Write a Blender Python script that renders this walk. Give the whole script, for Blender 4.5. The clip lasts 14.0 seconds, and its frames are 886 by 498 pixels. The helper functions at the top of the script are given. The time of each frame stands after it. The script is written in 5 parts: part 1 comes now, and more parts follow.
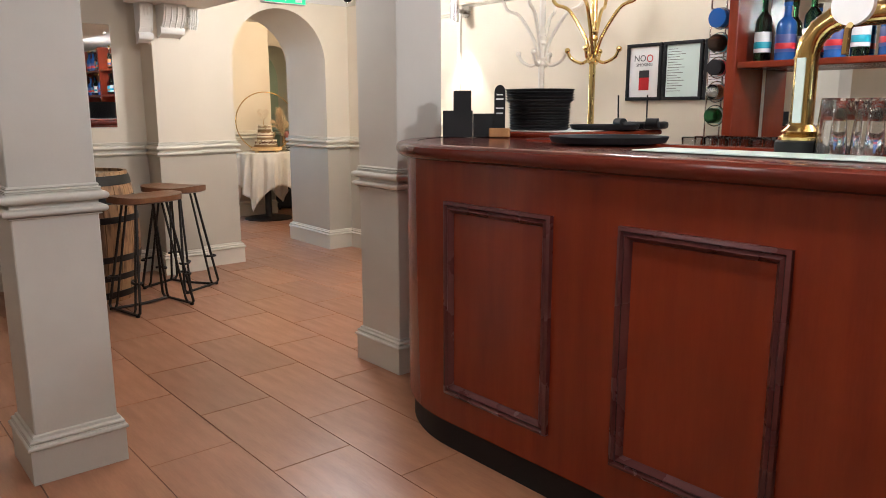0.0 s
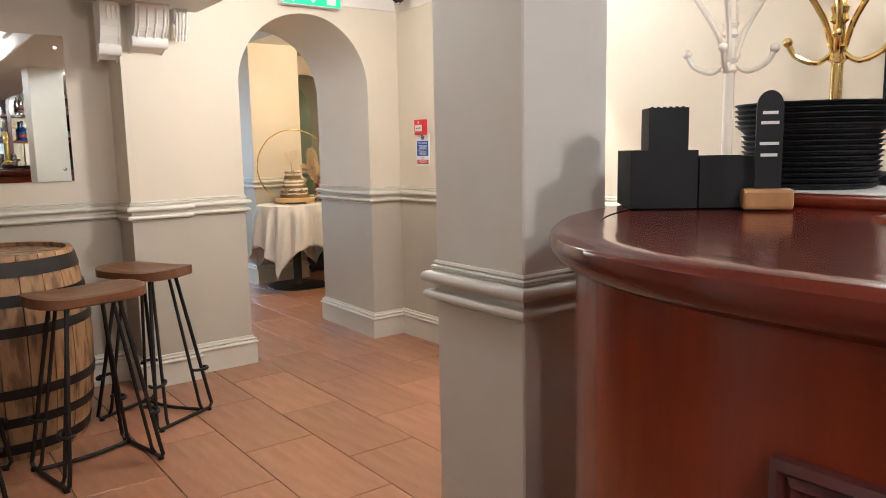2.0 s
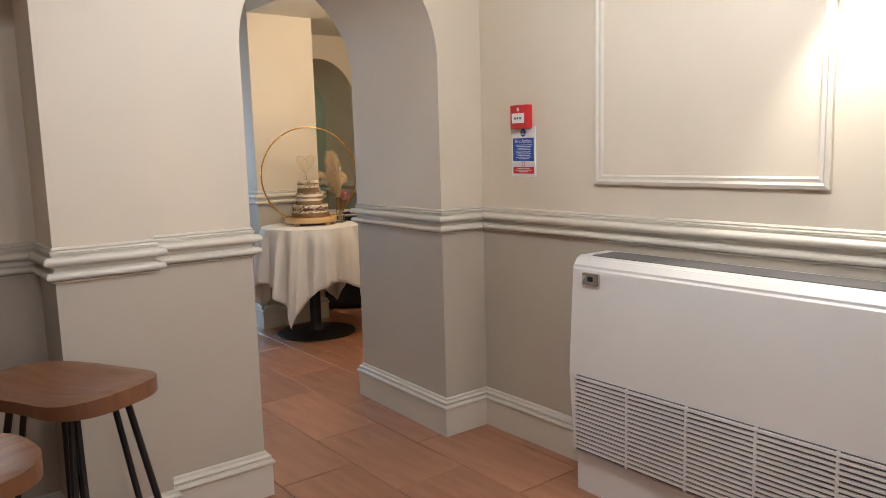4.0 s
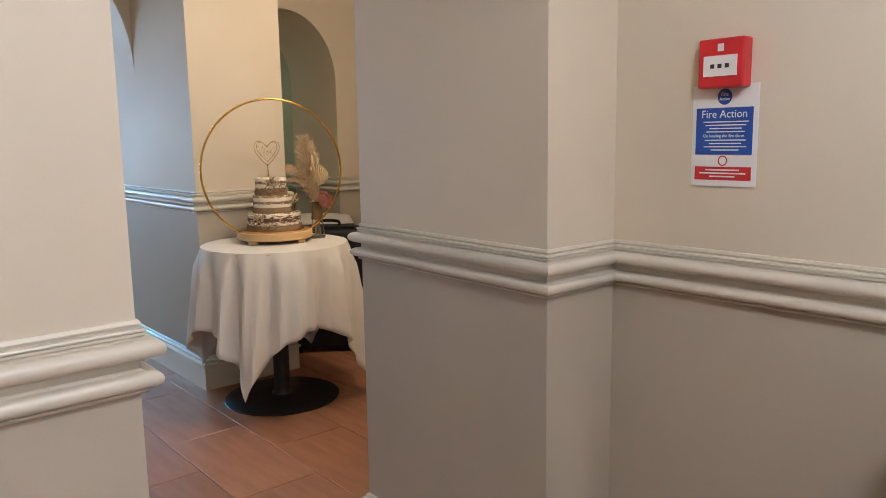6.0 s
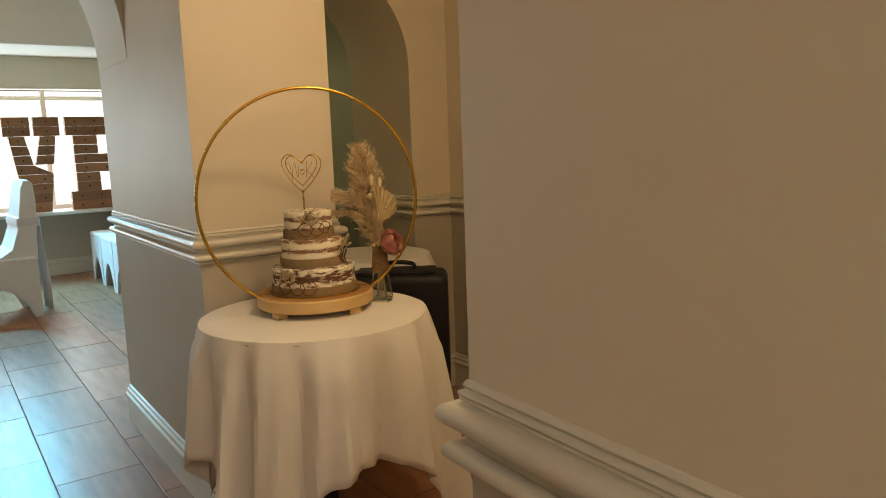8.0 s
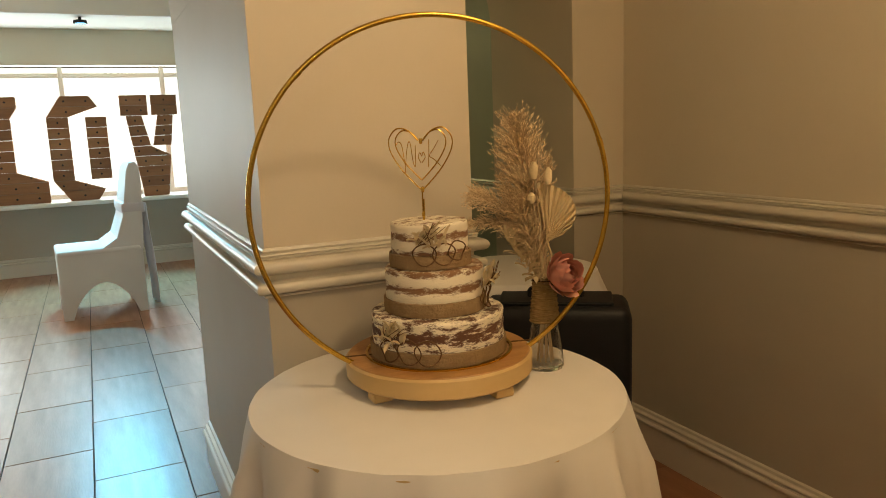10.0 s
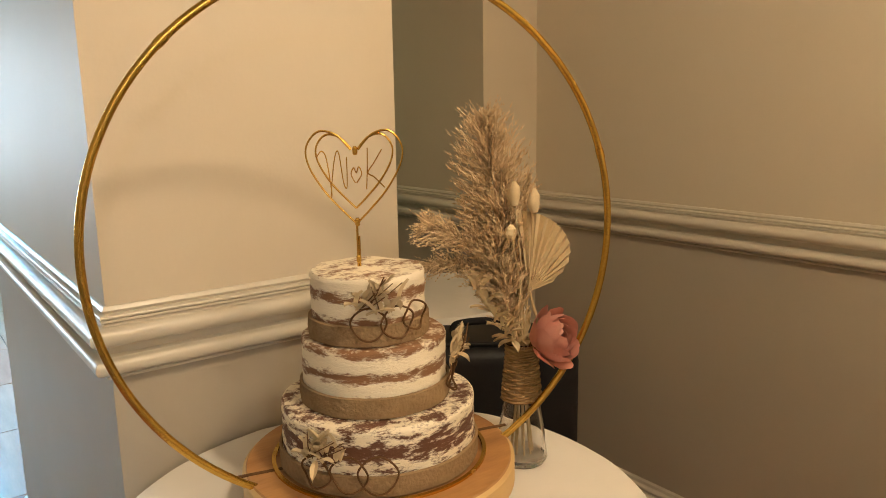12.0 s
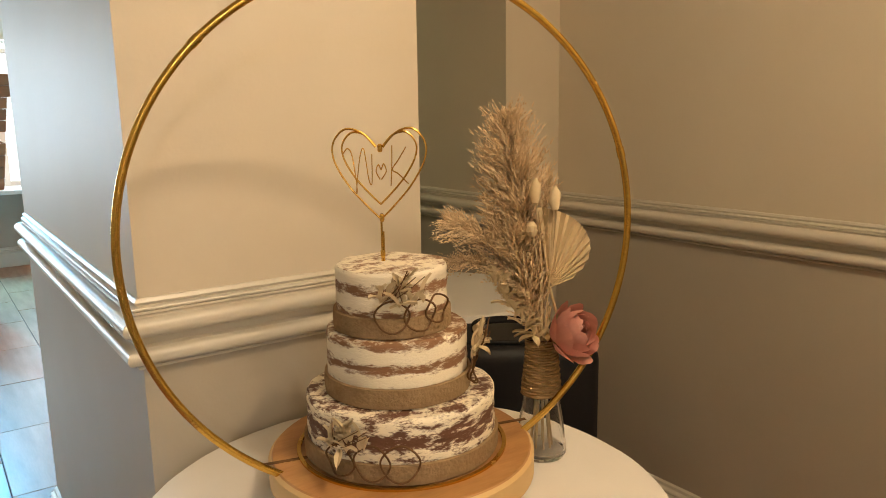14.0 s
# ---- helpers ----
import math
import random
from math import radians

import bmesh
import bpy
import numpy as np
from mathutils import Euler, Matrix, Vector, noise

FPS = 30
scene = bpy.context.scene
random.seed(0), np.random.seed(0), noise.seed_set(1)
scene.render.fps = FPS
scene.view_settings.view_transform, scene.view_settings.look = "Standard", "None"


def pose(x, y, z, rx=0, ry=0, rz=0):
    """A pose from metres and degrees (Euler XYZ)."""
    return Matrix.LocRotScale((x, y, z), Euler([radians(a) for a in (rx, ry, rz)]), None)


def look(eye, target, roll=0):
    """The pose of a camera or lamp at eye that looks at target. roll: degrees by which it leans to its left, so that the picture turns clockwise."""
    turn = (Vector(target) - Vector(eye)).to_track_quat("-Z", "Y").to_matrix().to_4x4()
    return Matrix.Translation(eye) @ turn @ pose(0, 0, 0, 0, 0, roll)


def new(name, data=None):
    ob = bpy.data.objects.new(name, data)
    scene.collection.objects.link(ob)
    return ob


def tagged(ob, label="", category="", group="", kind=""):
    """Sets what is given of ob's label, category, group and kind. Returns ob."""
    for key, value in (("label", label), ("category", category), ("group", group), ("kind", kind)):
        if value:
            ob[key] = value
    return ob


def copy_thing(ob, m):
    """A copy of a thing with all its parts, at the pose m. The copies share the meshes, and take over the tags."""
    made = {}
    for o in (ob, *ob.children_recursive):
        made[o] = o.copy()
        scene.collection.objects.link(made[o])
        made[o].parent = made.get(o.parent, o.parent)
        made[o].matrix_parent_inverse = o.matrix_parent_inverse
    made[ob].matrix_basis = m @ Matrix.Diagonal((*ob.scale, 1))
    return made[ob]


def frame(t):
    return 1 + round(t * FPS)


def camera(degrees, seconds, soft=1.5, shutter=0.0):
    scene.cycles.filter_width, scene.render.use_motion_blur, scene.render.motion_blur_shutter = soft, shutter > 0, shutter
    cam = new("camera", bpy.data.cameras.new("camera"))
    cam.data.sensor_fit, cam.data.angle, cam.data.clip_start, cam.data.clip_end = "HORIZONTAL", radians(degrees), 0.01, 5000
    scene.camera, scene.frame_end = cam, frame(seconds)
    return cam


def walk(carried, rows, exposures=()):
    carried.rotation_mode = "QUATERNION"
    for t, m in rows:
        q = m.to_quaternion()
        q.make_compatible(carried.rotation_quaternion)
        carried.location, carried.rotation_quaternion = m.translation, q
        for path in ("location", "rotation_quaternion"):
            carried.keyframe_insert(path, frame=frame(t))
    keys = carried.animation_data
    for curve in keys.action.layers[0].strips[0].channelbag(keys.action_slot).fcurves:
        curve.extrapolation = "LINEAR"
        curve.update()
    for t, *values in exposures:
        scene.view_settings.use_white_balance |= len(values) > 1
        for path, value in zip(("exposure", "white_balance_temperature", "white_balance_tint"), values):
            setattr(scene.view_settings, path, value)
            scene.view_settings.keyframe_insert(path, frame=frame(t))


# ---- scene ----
cam = camera(62.2, 14.0, 0.9)
PATH = [
    (0, (0.256, 0.352, 1.224), (1.534, 1.844, 0.85), -0.1),
    (0.5, (0.48, 0.73, 1.229), (1.674, 2.302, 0.908), -1.7),
    (1, (0.766, 1.114, 1.234), (1.921, 2.714, 0.913), -1.1),
    (1.5, (0.992, 1.508, 1.227), (2.179, 3.092, 0.94), -0.7),
    (2, (1.189, 1.881, 1.232), (2.392, 3.455, 0.958), -1.1),
    (2.5, (1.383, 2.294, 1.243), (2.524, 3.915, 0.977), -0.9),
    (3, (1.533, 2.697, 1.25), (2.676, 4.317, 0.99), -1.5),
    (5.5, (2.312, 4.554, 1.207), (3.625, 6.035, 0.92), -0.6),
    (6, (2.52, 4.893, 1.223), (3.819, 6.384, 0.925), -0.9),
    (6.5, (2.689, 5.203, 1.235), (3.999, 6.688, 0.955), -2.0),
    (7, (2.923, 5.479, 1.224), (4.196, 6.997, 0.954), -2.2),
    (7.5, (3.117, 5.751, 1.224), (4.349, 7.301, 0.943), -1.4),
    (8, (3.248, 5.999, 1.248), (4.388, 7.616, 0.956), -2.0),
    (8.2, (3.33, 6.12, 1.232), (4.311, 7.839, 0.942), -2.2),
    (10.3, (3.643, 6.953, 1.22), (4.487, 8.735, 0.887), -2.2),
    (10.5, (3.64, 7.053, 1.212), (4.629, 8.758, 0.872), -1.8),
    (11, (3.699, 7.24, 1.229), (4.861, 8.827, 0.871), -1.4),
    (11.5, (3.716, 7.278, 1.239), (4.91, 8.843, 0.883), -1.0),
    (12, (3.726, 7.275, 1.244), (4.918, 8.838, 0.874), -1.0),
    (12.5, (3.72, 7.271, 1.233), (4.914, 8.834, 0.87), -0.8),
    (13, (3.716, 7.26, 1.229), (4.898, 8.832, 0.868), -0.6),
    (13.5, (3.719, 7.251, 1.235), (4.867, 8.848, 0.874), -0.7),
    (14, (3.712, 7.258, 1.239), (4.858, 8.857, 0.877), -0.9),
]
walk(cam, [(t, look(eye, target, roll)) for t, eye, target, roll in PATH],
     [(0, 0.05, 5900, 10), (1.0, 0.15, 6000, 10), (2.5, 0.08, 5900, 10), (3.0, -0.15, 5800, 10), (5.5, -0.38, 5700, 12), (6.5, -0.3, 5650, 12), (7.2, -0.8, 7700, 10), (8.0, -0.85, 8100, 10), (10.5, -0.8, 8400, 10), (11.0, -0.22, 6800, 10), (14, -0.22, 6800, 10)])


# ---- light ----
world = bpy.data.worlds.new("world")
scene.world = world
world.use_nodes = True
wn = world.node_tree
sky = wn.nodes.new("ShaderNodeTexSky")
sky.sky_type, sky.sun_disc, sky.sun_elevation, sky.sun_rotation = "NISHITA", False, radians(35), radians(20)
wn.links.new(sky.outputs[0], wn.nodes["Background"].inputs[0])
wn.nodes["Background"].inputs[1].default_value = 0.12


def lamp(kind, m, power, colour, size=0.1, size_y=None, spot=None):
    data = bpy.data.lights.new("lamp", kind)
    data.energy, data.color = power, colour
    if kind == "AREA":
        data.shape, data.size, data.size_y = "RECTANGLE", size, size_y or size
    else:
        data.shadow_soft_size = size
    if spot:
        data.spot_size, data.spot_blend = radians(spot), 0.6
    ob = new("lamp", data)
    ob.matrix_world = m
    return ob


WARM = (1.0, 0.79, 0.55)
SOFT = (1.0, 0.95, 0.905)
DAY = (0.60, 0.81, 1.0)
BAR_CEIL, HALL_CEIL, FAR_CEIL = 2.15, 2.2, 2.85
# ceiling lamps (x, y, ceiling, watts): the hall one known, most others added fill
DOWN_AND_FILL_LIGHTS = [(1.5, 1.2, BAR_CEIL, 18), (1.9, 3.7, BAR_CEIL, 10), (2.9, 4.6, BAR_CEIL, 32), (-0.4, 2.6, BAR_CEIL, 5), (3.1, 0.9, BAR_CEIL, 30), (3.3, 2.7, BAR_CEIL, 7),
              (0.2, 0.2, BAR_CEIL, 15),
              (4.32, 7.2, HALL_CEIL, 22), (3.4, 11.6, FAR_CEIL + 0.025, 12), (2.2, 13.0, FAR_CEIL + 0.025, 12)]
for x, y, z, p in DOWN_AND_FILL_LIGHTS:
    lamp("POINT", pose(x, y, z - 0.10), p * (1.7 if y < 6 else 1.85), WARM if 6 < y < 10 else SOFT, 0.05 if y > 6 else 0.09)
lamp("AREA", pose(2.8, 14.62, 1.33, -90, 0, 0), 225, DAY, 4.4, 1.15)
for z, rx in ((2.01, 180), (1.80, 0)):
    lamp("SPOT", pose(3.80, 4.36, z, rx), 42, (1.0, 0.9, 0.76), 0.02, spot=70)
# added cyan lamp in the window room, tints the floor like bluish daylight
lamp("SPOT", look((3.7, 13.75, 2.16), (3.75, 12.2, 0)), 900, (0.06, 0.55, 1.0), 0.04, spot=95)


# ---- materials ----
def nodes(name, rough=0.5, metal=0.0, spec=0.5):
    mat = bpy.data.materials.new(name)
    mat.use_nodes = True
    b = mat.node_tree.nodes["Principled BSDF"]
    b.inputs["Roughness"].default_value, b.inputs["Metallic"].default_value = rough, metal
    b.inputs["Specular IOR Level"].default_value = spec
    return mat, mat.node_tree, b


def surface(name, c1, c2=None, rough=0.5, metal=0.0, scale=4.0, fine=60.0, bump=0.1, stretch=(1, 1, 1), spec=0.5, rand=0.0, rough_var=0.1, dist=0.004, contrast=(0.3, 0.7), fine_mix=0.25):
    """Two noises, one broad and one fine, blend two colours; the fine one also gives relief."""
    mat, t, b = nodes(name, rough, metal, spec)
    c2 = c2 or tuple(x * 0.88 for x in c1)
    N = t.nodes.new
    co, mp = N("ShaderNodeTexCoord"), N("ShaderNodeMapping")
    mp.inputs["Scale"].default_value = stretch
    t.links.new(co.outputs["Object"], mp.inputs["Vector"])
    n1, n2 = N("ShaderNodeTexNoise"), N("ShaderNodeTexNoise")
    for n, s in ((n1, scale), (n2, fine)):
        n.inputs["Scale"].default_value, n.inputs["Detail"].default_value = s, 6
        t.links.new(mp.outputs[0], n.inputs["Vector"])
    ramp = N("ShaderNodeMapRange")
    ramp.inputs["From Min"].default_value, ramp.inputs["From Max"].default_value = contrast
    t.links.new(n1.outputs["Fac"], ramp.inputs["Value"])
    mixf = N("ShaderNodeMix")
    mixf.inputs["Factor"].default_value = fine_mix
    t.links.new(ramp.outputs[0], mixf.inputs[2]), t.links.new(n2.outputs["Fac"], mixf.inputs[3])
    mix = N("ShaderNodeMix")
    mix.data_type = "RGBA"
    mix.inputs[6].default_value, mix.inputs[7].default_value = (*c1, 1), (*c2, 1)
    t.links.new(mixf.outputs[0], mix.inputs["Factor"])
    out = mix.outputs[2]
    if rand:
        info, hsv, mr = N("ShaderNodeObjectInfo"), N("ShaderNodeHueSaturation"), N("ShaderNodeMapRange")
        mr.inputs["To Min"].default_value, mr.inputs["To Max"].default_value = 1 - rand, 1 + rand
        t.links.new(info.outputs["Random"], mr.inputs["Value"])
        t.links.new(mr.outputs[0], hsv.inputs["Value"]), t.links.new(out, hsv.inputs["Color"])
        out = hsv.outputs[0]
    t.links.new(out, b.inputs["Base Color"])
    rr = N("ShaderNodeMapRange")
    rr.inputs["To Min"].default_value, rr.inputs["To Max"].default_value = max(0.02, rough - rough_var), min(1, rough + rough_var)
    t.links.new(n1.outputs["Fac"], rr.inputs["Value"]), t.links.new(rr.outputs[0], b.inputs["Roughness"])
    if bump:
        bp = N("ShaderNodeBump")
        bp.inputs["Strength"].default_value, bp.inputs["Distance"].default_value = bump, dist
        t.links.new(n2.outputs["Fac"], bp.inputs["Height"]), t.links.new(bp.outputs[0], b.inputs["Normal"])
    return mat


def glow(name, colour, power):
    mat, t, b = nodes(name, 0.5)
    b.inputs["Base Color"].default_value = (*colour, 1)
    b.inputs["Emission Color"].default_value, b.inputs["Emission Strength"].default_value = (*colour, 1), power
    return mat


def glass_of(name, colour=(1, 1, 1), rough=0.02):
    mat, t, b = nodes(name, rough)
    b.inputs["Base Color"].default_value = (*colour, 1)
    b.inputs["Transmission Weight"].default_value, b.inputs["IOR"].default_value = 1.0, 1.45
    return mat


PAINT = surface("cream_wall_paint", (0.70, 0.62, 0.49), (0.64, 0.56, 0.43), 0.55, scale=1.6, fine=160, bump=0.06, rough_var=0.08)
# part of the dado's darker tone is the rail's shade, put into the colour
DADO = surface("shade_darkened_dado_paint", (0.49, 0.435, 0.35), (0.44, 0.39, 0.305), 0.5, scale=1.8, fine=150, bump=0.06, rough_var=0.08)
TRIM = surface("gloss_trim_paint", (0.66, 0.61, 0.51), (0.635, 0.585, 0.485), 0.34, scale=5, fine=80, bump=0.03, rough_var=0.03)
PILLAR = surface("pale_grey_pillar_paint", (0.62, 0.60, 0.54), (0.56, 0.54, 0.48), 0.5, scale=2.2, fine=120, bump=0.08)
CEIL = surface("white_ceiling_paint", (0.80, 0.77, 0.70), (0.75, 0.72, 0.65), 0.7, scale=2, fine=90, bump=0.05)
TILE = surface("terracotta_wood_tile", (0.43, 0.205, 0.112), (0.25, 0.108, 0.058), 0.34, scale=3.0, fine=22, bump=0.2, stretch=(7, 1, 1), rand=0.14, rough_var=0.1, fine_mix=0.5, dist=0.002)
GROUT = surface("dark_grout", (0.07, 0.042, 0.032), (0.03, 0.02, 0.017), 0.8, scale=12)
MAHOG = surface("polished_mahogany", (0.215, 0.030, 0.009), (0.135, 0.017, 0.006), 0.24, scale=2.5, fine=26, bump=0.03, stretch=(6, 6, 0.6), rough_var=0.05, fine_mix=0.4)
MAHOG_TOP = surface("polished_mahogany_top", (0.125, 0.019, 0.010), (0.08, 0.012, 0.007), 0.16, scale=3, fine=26, bump=0.02, stretch=(5, 0.6, 5), rough_var=0.05, fine_mix=0.4)
MAHOG_DARK = surface("dark_mahogany_moulding", (0.095, 0.024, 0.022), (0.06, 0.014, 0.014), 0.28, scale=6, fine=40, bump=0.04)
BLACK = surface("black_plastic", (0.008, 0.008, 0.009), (0.014, 0.014, 0.015), 0.5, scale=8, fine=200, bump=0.08, spec=0.25)
BLACK_METAL = surface("black_painted_steel", (0.02, 0.018, 0.017), (0.032, 0.027, 0.023), 0.42, metal=0.6, scale=14, fine=150, bump=0.1)
OAK = surface("weathered_oak_staves", (0.42, 0.235, 0.105), (0.08, 0.036, 0.016), 0.55, contrast=(0.46, 0.64), scale=9, fine=40, bump=0.35, stretch=(3, 3, 0.7), rand=0.15, fine_mix=0.4)
SEAT_WOOD = surface("brown_stained_seat_wood", (0.20, 0.088, 0.038), (0.10, 0.040, 0.017), 0.35, scale=5, fine=30, bump=0.15, stretch=(1, 6, 2), fine_mix=0.4)
LINEN = surface("white_table_linen", (0.82, 0.79, 0.74), (0.76, 0.73, 0.68), 0.85, scale=6, fine=500, bump=0.12, dist=0.001, spec=0.2)
WHITE_METAL = surface("white_enamel_casing", (0.74, 0.72, 0.67), (0.69, 0.67, 0.62), 0.35, scale=3, fine=100, bump=0.03)
# shade of the heater's gaps as flat colour; also screen and print grey
GREY_SHADE_PRINT = surface("grey_shade_screen_and_print", (0.14, 0.13, 0.12), (0.1, 0.09, 0.085), 0.6)
GOLD = surface("gold_wire", (0.72, 0.45, 0.10), (0.6, 0.36, 0.07), 0.24, metal=1.0, scale=20, fine=160, bump=0.12)
BRASS = surface("polished_brass", (0.78, 0.58, 0.24), (0.68, 0.49, 0.18), 0.15, metal=1.0, scale=9, fine=80, bump=0.03)
SILVER = surface("satin_steel", (0.62, 0.60, 0.57), (0.52, 0.5, 0.47), 0.25, metal=1.0, scale=10, fine=120, bump=0.03)
CREAM_METAL = surface("cream_painted_metal", (0.74, 0.69, 0.6), (0.68, 0.62, 0.53), 0.25, scale=7, fine=90, bump=0.05)
RED = surface("red_plastic", (0.58, 0.022, 0.028), (0.5, 0.017, 0.022), 0.35, scale=10)
BLUE = surface("blue_print", (0.02, 0.075, 0.36), (0.018, 0.066, 0.32), 0.45, scale=10)
WHITE = surface("white_card", (0.8, 0.79, 0.77), (0.76, 0.75, 0.73), 0.5, scale=8)
GREEN = surface("green_print", (0.006, 0.30, 0.13), (0.005, 0.27, 0.11), 0.4, scale=8)
SIGN_GLOW = glow("lit_exit_sign_face", (0.03, 0.62, 0.28), 0.35)
INK = surface("black_ink", (0.02, 0.02, 0.022), (0.03, 0.03, 0.03), 0.6)
PAPER = surface("printed_paper", (0.78, 0.77, 0.75), (0.74, 0.73, 0.71), 0.4, scale=6)
PAPER_GREEN = surface("pale_green_paper", (0.64, 0.74, 0.68), (0.6, 0.7, 0.64), 0.4, scale=6)
MIRROR, _t, _b = nodes("mirror_glass", 0.01, 1.0)
_b.inputs["Base Color"].default_value = (0.86, 0.88, 0.85, 1)
MIRROR_GREEN, _t, _b = nodes("green_tinted_mirror", 0.03, 1.0)
_b.inputs["Base Color"].default_value = (0.62, 0.80, 0.74, 1)
GLASS = glass_of("clear_glass")
LAMP_GLOW = glow("lit_lamp_face", (1.0, 0.9, 0.75), 14)
OUTSIDE = glow("bright_overcast_outdoors", (0.86, 0.95, 1.0), 2.6)


# ---- mesh helpers ----
def part(name, bm, material, parent=None, label="", smooth=False):
    """Links a bmesh as one mesh object under a thing or a part."""
    me = bpy.data.meshes.new(name)
    bmesh.ops.recalc_face_normals(bm, faces=bm.faces[:])
    if smooth:
        for f in bm.faces:
            f.smooth = True
        for e in bm.edges:
            if len(e.link_faces) == 2 and e.calc_face_angle(0) > 0.55:
                e.smooth = False
    bm.to_mesh(me)
    bm.free()
    for m in (material if isinstance(material, (list, tuple)) else [material]):
        me.materials.append(m)
    ob = new(name, me)
    if parent:
        ob.parent = parent
    if label:
        tagged(ob, label)
    return ob


def thing(name, m, label, category, group="", kind=""):
    ob = new(name)
    ob.matrix_world = m
    ob.empty_display_size = 0.05
    return tagged(ob, label, category, group, kind)


def box(bm, x0, x1, y0, y1, z0, z1, bevel=0.0, seg=2):
    made = bmesh.ops.create_cube(bm, size=1)["verts"]
    for v in made:
        v.co = Vector((x0 + (v.co.x + 0.5) * (x1 - x0), y0 + (v.co.y + 0.5) * (y1 - y0), z0 + (v.co.z + 0.5) * (z1 - z0)))
    if bevel:
        edges = list({e for v in made for e in v.link_edges})
        bmesh.ops.bevel(bm, geom=edges, offset=bevel, segments=seg, affect="EDGES", profile=0.5)
    return bm


def boxed(*a, **k):
    return box(bmesh.new(), *a, **k)


def lathe(bm, profile, n=32, centre=(0, 0, 0), wobble=None):
    """Revolves (radius, z) points about a vertical axis."""
    rings = []
    for r, z in profile:
        if r < 1e-5:
            rings.append([bm.verts.new((centre[0], centre[1], centre[2] + z))])
        else:
            ring = []
            for i in range(n):
                a = 2 * math.pi * i / n
                k = wobble(a, z) if wobble else 1
                ring.append(bm.verts.new((centre[0] + r * k * math.cos(a), centre[1] + r * k * math.sin(a), centre[2] + z)))
            rings.append(ring)
    for a, b in zip(rings, rings[1:]):
        for i in range(n):
            j = (i + 1) % n
            if len(a) == 1 and len(b) > 1:
                bm.faces.new((a[0], b[i], b[j]))
            elif len(b) == 1 and len(a) > 1:
                bm.faces.new((a[i], a[j], b[0]))
            elif len(a) > 1:
                bm.faces.new((a[i], a[j], b[j], b[i]))
    return bm


def tube(bm, pts, r, n=8, closed=False, taper=None):
    """A round bar along points."""
    pts = [Vector(p) for p in pts]
    m = len(pts)
    rings, up = [], None
    for i, p in enumerate(pts):
        a = pts[(i - 1) % m] if closed or i else p
        b = pts[(i + 1) % m] if closed or i < m - 1 else p
        d = (b - a).normalized()
        if up is None:
            up = d.orthogonal().normalized()
        up = (up - d * up.dot(d)).normalized()
        side = d.cross(up)
        rr = r if taper is None else r * (1 + (taper - 1) * i / max(1, m - 1))
        rings.append([bm.verts.new(p + rr * (math.cos(2 * math.pi * k / n) * up + math.sin(2 * math.pi * k / n) * side)) for k in range(n)])
    pairs = list(zip(rings, rings[1:])) + ([(rings[-1], rings[0])] if closed else [])
    for a, b in pairs:
        for k in range(n):
            bm.faces.new((a[k], a[(k + 1) % n], b[(k + 1) % n], b[k]))
    if not closed:
        bm.faces.new(rings[0]), bm.faces.new(rings[-1])
    return bm


def spline(ctrl, per=8, closed=False):
    """Points of a smooth curve through control points."""
    c = [Vector(p) for p in ctrl]
    n = len(c)
    out = []
    for i in range(n if closed else n - 1):
        p = [c[(i + k) % n] if closed else c[min(max(i + k, 0), n - 1)] for k in (-1, 0, 1, 2)]
        for s in range(per):
            t = s / per
            out.append(0.5 * (2 * p[1] + (p[2] - p[0]) * t + (2 * p[0] - 5 * p[1] + 4 * p[2] - p[3]) * t * t + (3 * p[1] - p[0] - 3 * p[2] + p[3]) * t ** 3))
    if not closed:
        out.append(c[-1])
    return out


def prism(bm, poly, z0, z1, axis="z"):
    """A polygon in plan pulled from z0 to z1; axis y: the polygon is (x, z) and is pulled along y; axis x: (y, z) along x."""
    def at(u, v, w):
        return {"z": (u, v, w), "y": (u, w, v), "x": (w, u, v)}[axis]
    a = [bm.verts.new(at(u, v, z0)) for u, v in poly]
    b = [bm.verts.new(at(u, v, z1)) for u, v in poly]
    bm.faces.new(a), bm.faces.new(b[::-1])
    for i in range(len(poly)):
        j = (i + 1) % len(poly)
        bm.faces.new((a[i], a[j], b[j], b[i]))
    bm.normal_update()
    return bm


def moulding(bm, path, profile, closed=False):
    """Sweeps a profile of (out, z) along a plan path, mitred; out is to the right of the way along the path."""
    p = [Vector(q) for q in path]
    n = len(p)
    rings = []
    for i in range(n):
        d0 = (p[i] - p[i - 1]).normalized() if closed or i else None
        d1 = (p[(i + 1) % n] - p[i]).normalized() if closed or i < n - 1 else None
        d0, d1 = d0 or d1, d1 or d0
        n0, n1 = Vector((d0.y, -d0.x)), Vector((d1.y, -d1.x))
        mit = (n0 + n1) / (1 + n0.dot(n1))
        rings.append([bm.verts.new((p[i].x + mit.x * o, p[i].y + mit.y * o, z)) for o, z in profile])
    for a, b in list(zip(rings, rings[1:])) + ([(rings[-1], rings[0])] if closed else []):
        for k in range(len(profile) - 1):
            bm.faces.new((a[k], a[k + 1], b[k + 1], b[k]))
    if not closed:
        bm.faces.new(rings[0]), bm.faces.new(rings[-1])
    return bm


